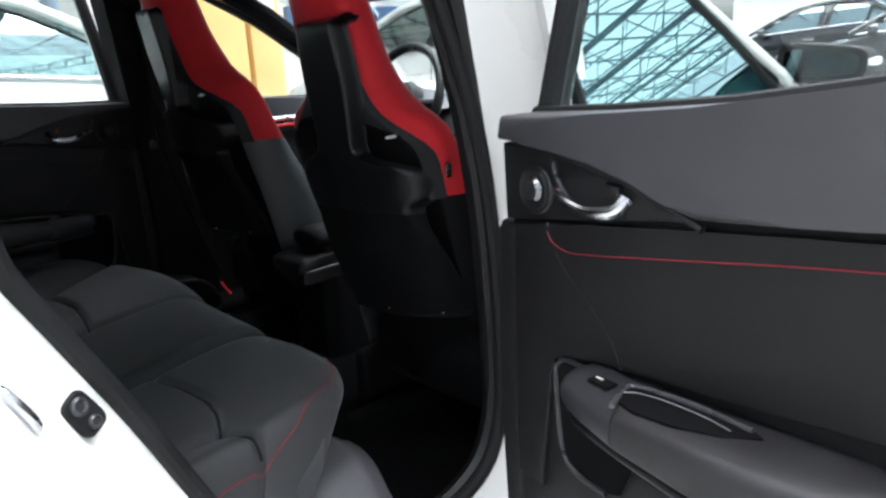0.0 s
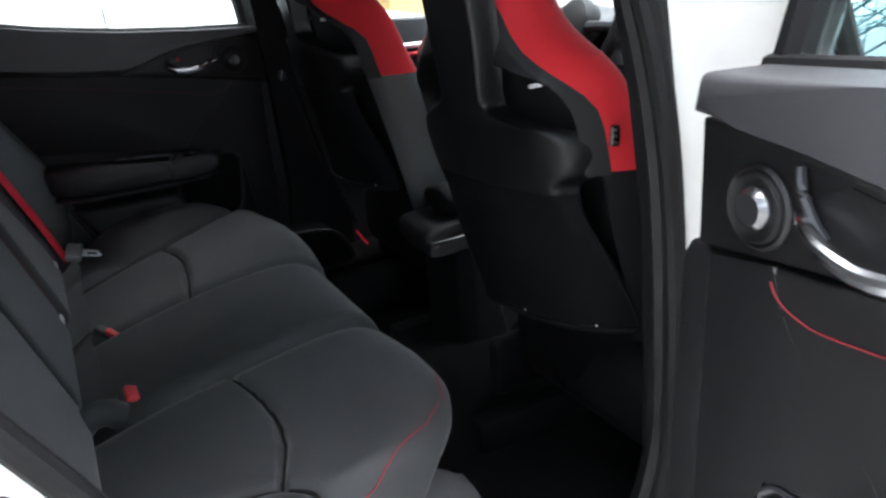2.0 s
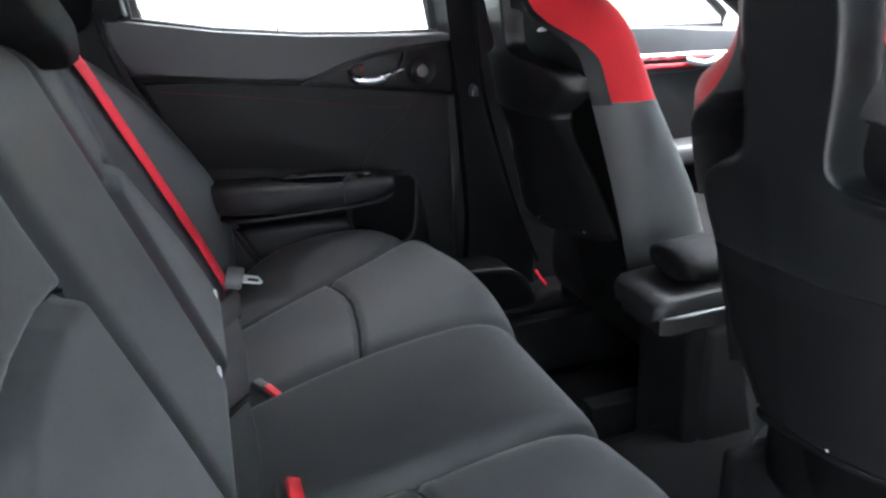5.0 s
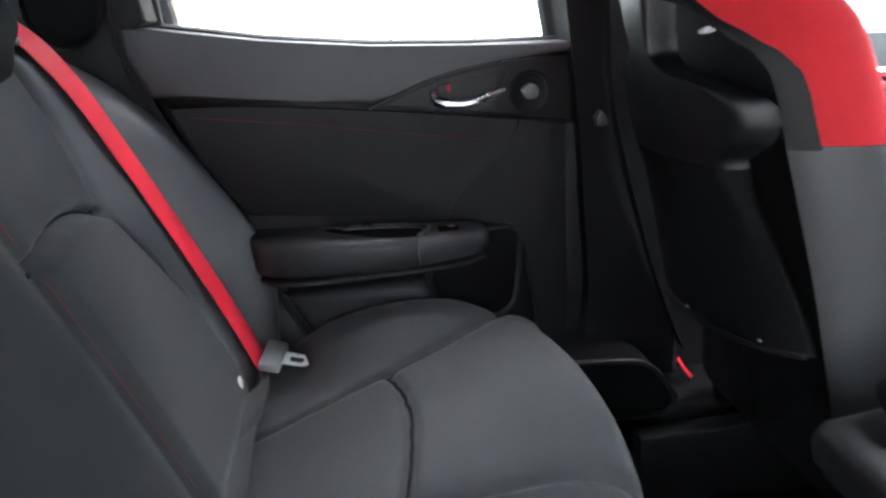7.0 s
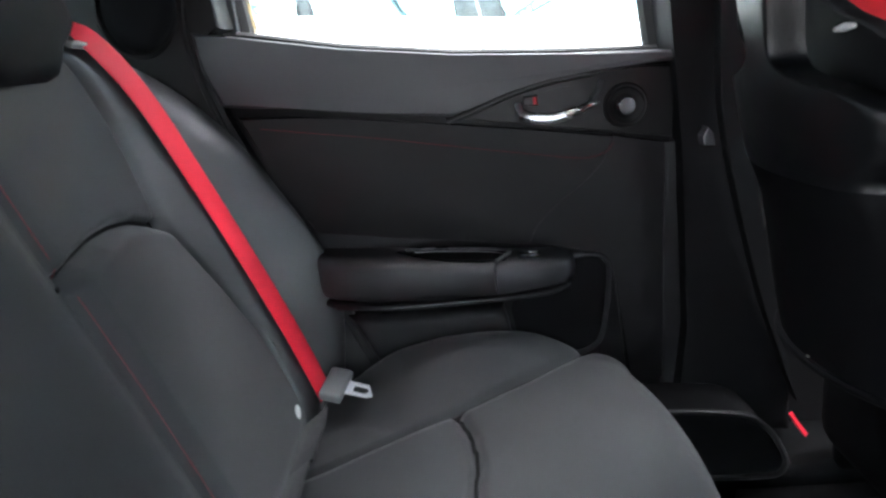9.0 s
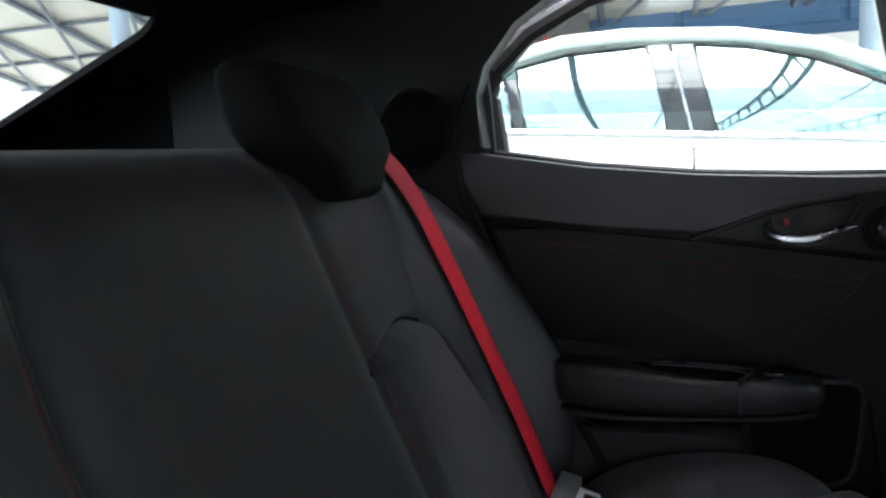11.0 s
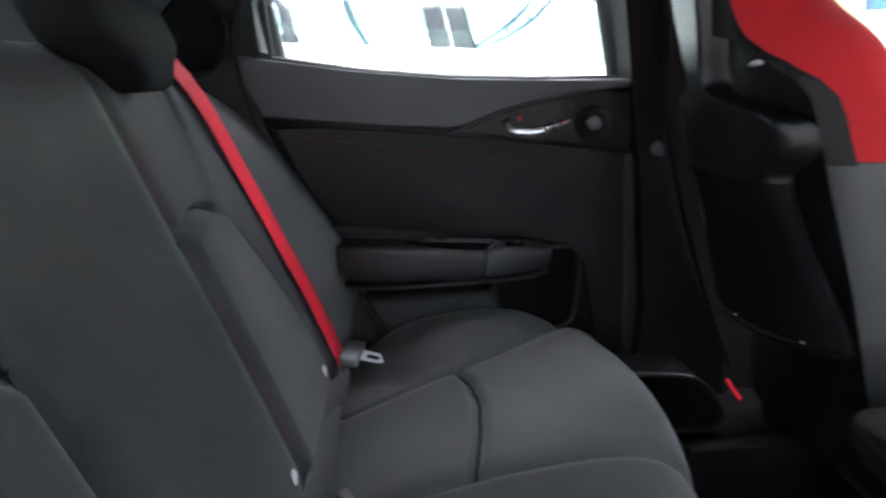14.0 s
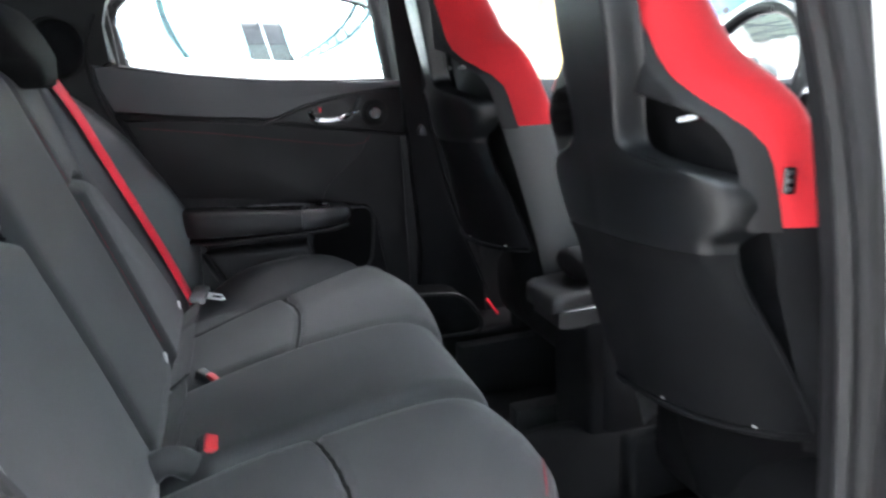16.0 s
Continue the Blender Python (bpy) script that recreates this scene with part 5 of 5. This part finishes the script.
# ---- the yard ----
ground = part("ground", grid(lambda x, y: Vector((x, y, 0.012 * math.sin(0.9 * x) * math.sin(0.7 * y) * (1 if abs(x) < 25 and abs(y) < 25 else 0) - 0.012)), [-90, -40, -25] + spans(-20, 20, 40) + [25, 40, 90], [-90, -40, -25] + spans(-20, 20, 40) + [25, 40, 90]), ASPHALT, None)
tagged(ground, "grey concrete yard under a steel canopy", "ground", kind="structure")


def curved_pane(poly, S):
    """A convex window outline laid over the curved flank, 6 mm thick."""
    zs = [z for _, z in poly]
    lo, hi = min(zs), max(zs)

    def width(z):
        z = min(max(z, lo + 1e-4), hi - 1e-4)
        xs = [x0 + (x1 - x0) * (z - z0) / (z1 - z0) for (x0, z0), (x1, z1) in zip(poly, poly[1:] + poly[:1]) if (z0 - z) * (z1 - z) < 0]
        return min(xs), max(xs)

    def fn(z, v):
        a, b = width(z)
        return S(a + (b - a) * v, z, 0.0)
    return grid(fn, spans(lo, hi, 14), spans(0, 1, 8), 0.006, (0, 0, 1))


def parked_car(name, label, paint, m, roof_z=1.475, pane=None):
    """A parked saloon: x ahead, y left, origin on the ground under the middle of its roof."""
    pane = pane or GLASS_DARK
    c = thing(name, label, "car", "parked cars")
    wedge = lambda x, z: (0.050 - 0.060 * x) * step(z, 0.60, 1.0)
    T = lambda x, y, z: m @ Vector((x, y, z + wedge(x, z)))
    secs = []
    for x, w, zt, zb in ((-2.05, 0.62, 0.80, 0.42), (-1.98, 0.74, 0.95, 0.30), (-1.6, 0.84, 1.06, 0.22), (-1.2, 0.88, 1.10, 0.20), (-0.5, 0.90, 1.09, 0.20), (0.3, 0.90, 1.07, 0.20), (0.9, 0.90, 1.045, 0.20), (1.4, 0.88, 0.98, 0.20), (1.9, 0.84, 0.90, 0.22), (2.2, 0.74, 0.80, 0.28), (2.32, 0.58, 0.66, 0.40)):
        half = [(w * 0.90, zb), (w, zb + 0.10), (w, zb + 0.25), (w * 1.01, 0.5 * (zt + zb) + 0.08), (w * 0.985, zt - 0.14), (w * 0.965, zt - 0.05), (w * 0.93, zt - 0.005), (w * 0.6, zt + 0.012)]
        secs.append([T(x, y, z) for y, z in half] + [T(x, -y, z) for y, z in half[::-1]])
    part("body", loft(secs), paint, c, smooth=40)
    Y = lambda z, s: s * (0.845 - 0.10 * (z - 1.05) - 0.75 * max(0.0, z - 1.05) ** 2)
    top = [(-1.35, 1.13), (-1.10, 1.28), (-0.88, 1.41), (-0.58, 1.498), (-0.28, 1.522), (0.16, 1.508), (0.50, 1.446), (0.75, 1.335), (1.28, 1.06)]
    rings = []
    for x, z in top[2:8]:
        rings.append([T(x, Y(z, 1) * k, z + 0.03 + 0.03 * (1 - k * k)) for k in spans(-1, 1, 10)])
    part("roof", grid(lambda i, j: rings[i][j], range(6), range(11), 0.02, (0, 0, 1)), paint, c, smooth=60)
    for s in (1, -1):
        S = lambda x, z, w, s=s: T(x, Y(z, s) + w * s, z)
        part("roof_rail", tube([S(x, z, -0.01) for x, z in top], 0.030, 8), paint, c, "roof edge in body colour")
        part("belt_trim", tube([S(x, z, 0.012) for x, z in ((-1.25, 1.105), (-0.6, 1.095), (0.3, 1.075), (1.2, 1.05))], 0.010, 8), CHROME, c, "bright belt trim")
        quarter = [(-1.10, 1.11), (-1.0, 1.235), (-0.83, 1.335), (-0.79, 1.105)]
        rear = [(-0.735, 1.10), (-0.78, 1.38), (-0.55, 1.44), (-0.215, 1.465), (-0.14, 1.09)]
        front = [(0.06, 1.085), (-0.015, 1.465), (0.20, 1.45), (0.45, 1.39), (0.62, 1.315), (1.0, 1.12), (1.10, 1.06)]
        for nm, poly in (("rear_quarter_pane", quarter), ("rear_pane", rear), ("front_pane", front)):
            part(nm, curved_pane(poly, S), pane, c, "tinted side window", 60)
            part("window_surround", tube([S(x, z, 0.004) for x, z in poly + poly[:1]], 0.009, 6), GLOSSY, c)
        for p0, p1 in ((-0.135, -0.048), (-0.034, 0.052)):
            part("middle_pillar", curved_pane([(p0, 1.08), (p0 - 0.075, 1.468), (p1 - 0.075, 1.468), (p1, 1.08)], lambda x, z, w: S(x, z, w + 0.006)), GLOSSY, c, "gloss black middle pillar", 60)
        part("pillar_gap", tube([S(-0.041 - 0.2 * (z - 1.08), z, 0.004) for z in spans(1.08, 1.43, 8)], 0.006, 6), CHROME, c, "bright line between the doors")
        part("rear_pillar", slab([(-0.80, 1.10), (-0.84, 1.32), (-0.78, 1.33), (-0.74, 1.10)], -0.02, 0.006, S, 0.003), GLOSSY, c)
        for hx in (-0.62, 0.16):
            part("door_handle", box((-0.10, -0.012, -0.014), (0.10, 0.022, 0.014), 0.008, 2, m @ Matrix.Translation((hx, s * 0.905, 0.93))), paint if paint is WHITE else CHROME, c)
        part("door_gap", tube([T(-0.04, s * 0.908, 0.30), T(-0.04, s * 0.912, 0.70), T(-0.04, s * 0.885, 1.03)], 0.004, 5), RUBBER, c)
        mr = [[T(1.00 + dx, s * 0.98 + ry * math.cos(a), 1.10 + rz * math.sin(a)) for a in spans(0, 2 * math.pi * 15 / 16, 15)] for dx, ry, rz in ((-0.05, 0.10, 0.06), (0.0, 0.11, 0.07), (0.06, 0.08, 0.05), (0.09, 0.03, 0.02))]
        part("door_mirror", loft(mr), paint, c, smooth=60)
        for wx in (-1.32, 1.32):
            wh = part("wheel", loft([[T(wx + r * math.cos(a), s * yy, 0.32 + r * math.sin(a)) for a in spans(0, 2 * math.pi * 27 / 28, 27)] for r, yy in ((0.30, 0.70), (0.32, 0.73), (0.32, 0.87), (0.29, 0.905), (0.22, 0.89))]), TYRE, c, "black tyre", 50)
            part("rim", loft([[T(wx + r * math.cos(a), s * yy, 0.32 + r * math.sin(a)) for a in spans(0, 2 * math.pi * 27 / 28, 27)] for r, yy in ((0.22, 0.893), (0.20, 0.905), (0.06, 0.895), (0.03, 0.91))]), ALLOY, wh)
    for nm, a, b in (("windscreen", top[7], top[8]), ("rear_window", top[2], top[0])):
        part(nm, grid(lambda i, j: T(a[0] + (b[0] - a[0]) * i, (0.62 + 0.14 * i) * j, a[1] + 0.04 + (b[1] - a[1] - 0.02) * i + 0.02 * (1 - j * j)), spans(0, 1, 4), spans(-1, 1, 8), 0.006), pane, c, "tinted screen", 0)
    for s in (-0.36, 0.36):
        part("cabin_seat", box((-0.28, -0.23, 0.40), (0.0, 0.23, 1.17), 0.09, 3, m @ Matrix.Translation((0.0, s, 0))), CLOTH, c)
    part("cabin_bench", box((-1.15, -0.62, 0.40), (-0.85, 0.62, 1.10), 0.09, 3, m), CLOTH, c)
    part("dashboard", box((0.75, -0.68, 0.60), (1.30, 0.68, 1.03), 0.06, 3, m), PLASTIC, c)
    return c


parked_car("parked_car", "white parked saloon with tinted windows beside the hatchback", WHITE, pose(0.60, 3.60, 0, 0, 0, 0), pane=GLASS_PALE)
parked_car("parked_car", "black parked saloon with tinted windows in the yard", DARKPAINT, pose(11.8, 1.0, 0, 0, 0, 105))
parked_car("parked_car", "black parked saloon with tinted windows in the yard", DARKPAINT, pose(15.5, 3.9, 0, 0, 0, 95))
parked_car("parked_car", "white parked saloon in front of the hatchback", WHITE, pose(5.0, 3.2, 0, 0, 0, 95))

# canopy: steel trusses under a beige sheet and an added translucent one
canopy = thing("steel_canopy", "dark steel truss canopy over the yard", "canopy", kind="structure")
CZ = 4.6
b = bmesh.new()
for i in range(-5, 10):
    x = i * 2.0
    for z, r in ((CZ, 0.035), (CZ + 0.7, 0.03)):
        tube([(x, -24, z), (x, 9, z)], r, 5, bm=b)
    for j in range(33):
        y = -24 + j
        tube([(x, y, CZ), (x, y + 0.5, CZ + 0.7), (x, y + 1, CZ)], 0.018, 4, bm=b)
part("main_trusses", b, STEEL, canopy)["kind"] = "stuff"
b = bmesh.new()
for j in range(-30, 12):
    y = j * 0.8
    tube([(-10, y, CZ + 0.75), (20, y, CZ + 0.75)], 0.022, 4, bm=b)
for i in range(-10, 20):
    tube([(i, -24, CZ + 0.78), (i, 9, CZ + 0.78)], 0.016, 4, bm=b)
    for j in range(-15, 6):
        y = j * 1.6
        tube([(i, y, CZ + 0.7), (i + 1.0, y + 0.8, CZ + 0.7), (i, y + 1.6, CZ + 0.7)], 0.014, 4, bm=b)
part("purlins", b, STEEL, canopy)["kind"] = "stuff"
for x, y in ((2.9, 8.6), (-6.0, 8.6), (-2.6, -10.5), (6.0, -10.5), (-5.35, 7.0)):
    part("post", tube([(x, y, 0), (x, y, CZ)], 0.11, 12), material("pale_blue_post", (0.45, 0.55, 0.66), 0.5), canopy, "pale blue round post")
part("roof_sheet", slab([(-10.0, 0.0), (4.0, 0.0), (4.0, 6.6), (-10.0, 6.6)], 0.0, 0.04, lambda a, b, d: Vector((a, 10.4 - b, 2.72 + 0.24 * b + d))), SHEET, canopy, "beige roof sheet")
b = bmesh.new()
for i in range(-8, 4):
    tube([(i * 1.2, 10.4, 2.66), (i * 1.2, 3.9, 4.22)], 0.05, 5, bm=b)
    for j in range(3):
        y0, y1 = 10.2 - j * 2.1, 8.1 - j * 2.1
        tube([(i * 1.2, y0, 2.64 + 0.24 * (10.4 - y0)), (i * 1.2 + 1.2, y1, 2.64 + 0.24 * (10.4 - y1))], 0.03, 5, bm=b)
for j in range(7):
    y = 10.3 - j * 1.05
    tube([(-10, y, 2.69 + 0.24 * (10.4 - y)), (4.0, y, 2.69 + 0.24 * (10.4 - y))], 0.028, 5, bm=b)
part("rafters", b, STEEL, canopy)["kind"] = "stuff"
# added out of view: tints the window reflections and holds back overhead light
part("unseen_sheet", box((-12, -13.5, CZ + 0.84), (20, -3.4, CZ + 0.86)), TEALSHEET, canopy, "unseen milky sheet added to tint reflections and soften light")

# buildings round the yard
shop = thing("shop_building", "low white and blue shop building with orange columns", "building", kind="structure")
part("wall", box((-3.2, 10.0, 0), (16, 10.3, 4.4)), BLUEWALL, shop, "blue panel wall")
for i in range(-1, 8):
    part("wall_panel", box((i * 2.0 - 0.96, 9.95, 2.5), (i * 2.0 + 0.96, 10.0, 4.3), 0.02, 1), BLUEWALL, shop)
part("white_band", box((-3.2, 9.90, 0.0), (16, 9.99, 2.35)), WALLPAINT, shop, "white wall band")
for x, w in ((5.49, 0.375), (6.22, 0.275)):
    part("column", box((x - w, 9.2, 0), (x + w, 9.8, 4.4), 0.03), ORANGE, shop, "orange painted column")
part("notice", box((6.06, 9.17, 1.72), (6.38, 9.20, 2.05), 0.0), WHITEPLASTIC, shop, "white paper notice")
part("blue_rail", box((6.9, 9.6, 1.50), (15.0, 9.75, 1.92), 0.02), BLUEWALL, shop, "blue board with round holes")
for i in range(24):
    part("board_hole", tube([(7.1 + i * 0.33, 9.595, 1.71), (7.1 + i * 0.33, 9.58, 1.71)], 0.06, 12), RUBBER, shop)
front = thing("front_building", "white building in front of the car", "building", kind="structure")
part("wall", box((24.0, -24, 0), (24.3, 9.9, 4.2)), WALLPAINT, front, "white painted wall")
part("fascia", box((23.7, -24, 2.6), (23.98, 9.9, 3.6), 0.02), BLUEWALL, front, "blue fascia board")
sign = thing("shop_sign", "dark shop sign with red lettering", "sign")
part("board", box((-2.1, 9.70, 2.38), (-0.16, 9.80, 3.2), 0.02), SIGN_DARK, sign, "dark sign board")


def letters(text, x, z, size, parent):
    cu = bpy.data.curves.new("lettering", "FONT")
    cu.body, cu.size, cu.extrude = text, size, 0.008
    ob = new("lettering", cu)
    me = bpy.data.meshes.new_from_object(ob.evaluated_get(bpy.context.evaluated_depsgraph_get()))
    bpy.data.objects.remove(ob)
    me.transform(Matrix.Translation((x, 9.69, z)) @ pose(0, 0, 0, 90, 0, 0))
    me.materials.append(SIGN_RED)
    o = new("lettering", me)
    o.parent = parent
    o["label"] = "red letters"


letters("ARAN", -1.32, 2.56, 0.23, sign)
for i, (bx, bw) in enumerate(((-1.75, 0.42), (-1.25, 0.3), (-0.85, 0.42))):
    part("letter_bar", box((bx, 9.68, 2.79), (bx + bw, 9.70, 2.90), 0.0), SIGN_RED, sign, "red unreadable lettering")
    part("letter_bar", box((bx, 9.68, 2.42), (bx + bw * 0.9, 9.70, 2.50), 0.0), SIGN_RED, sign, "red unreadable lettering")
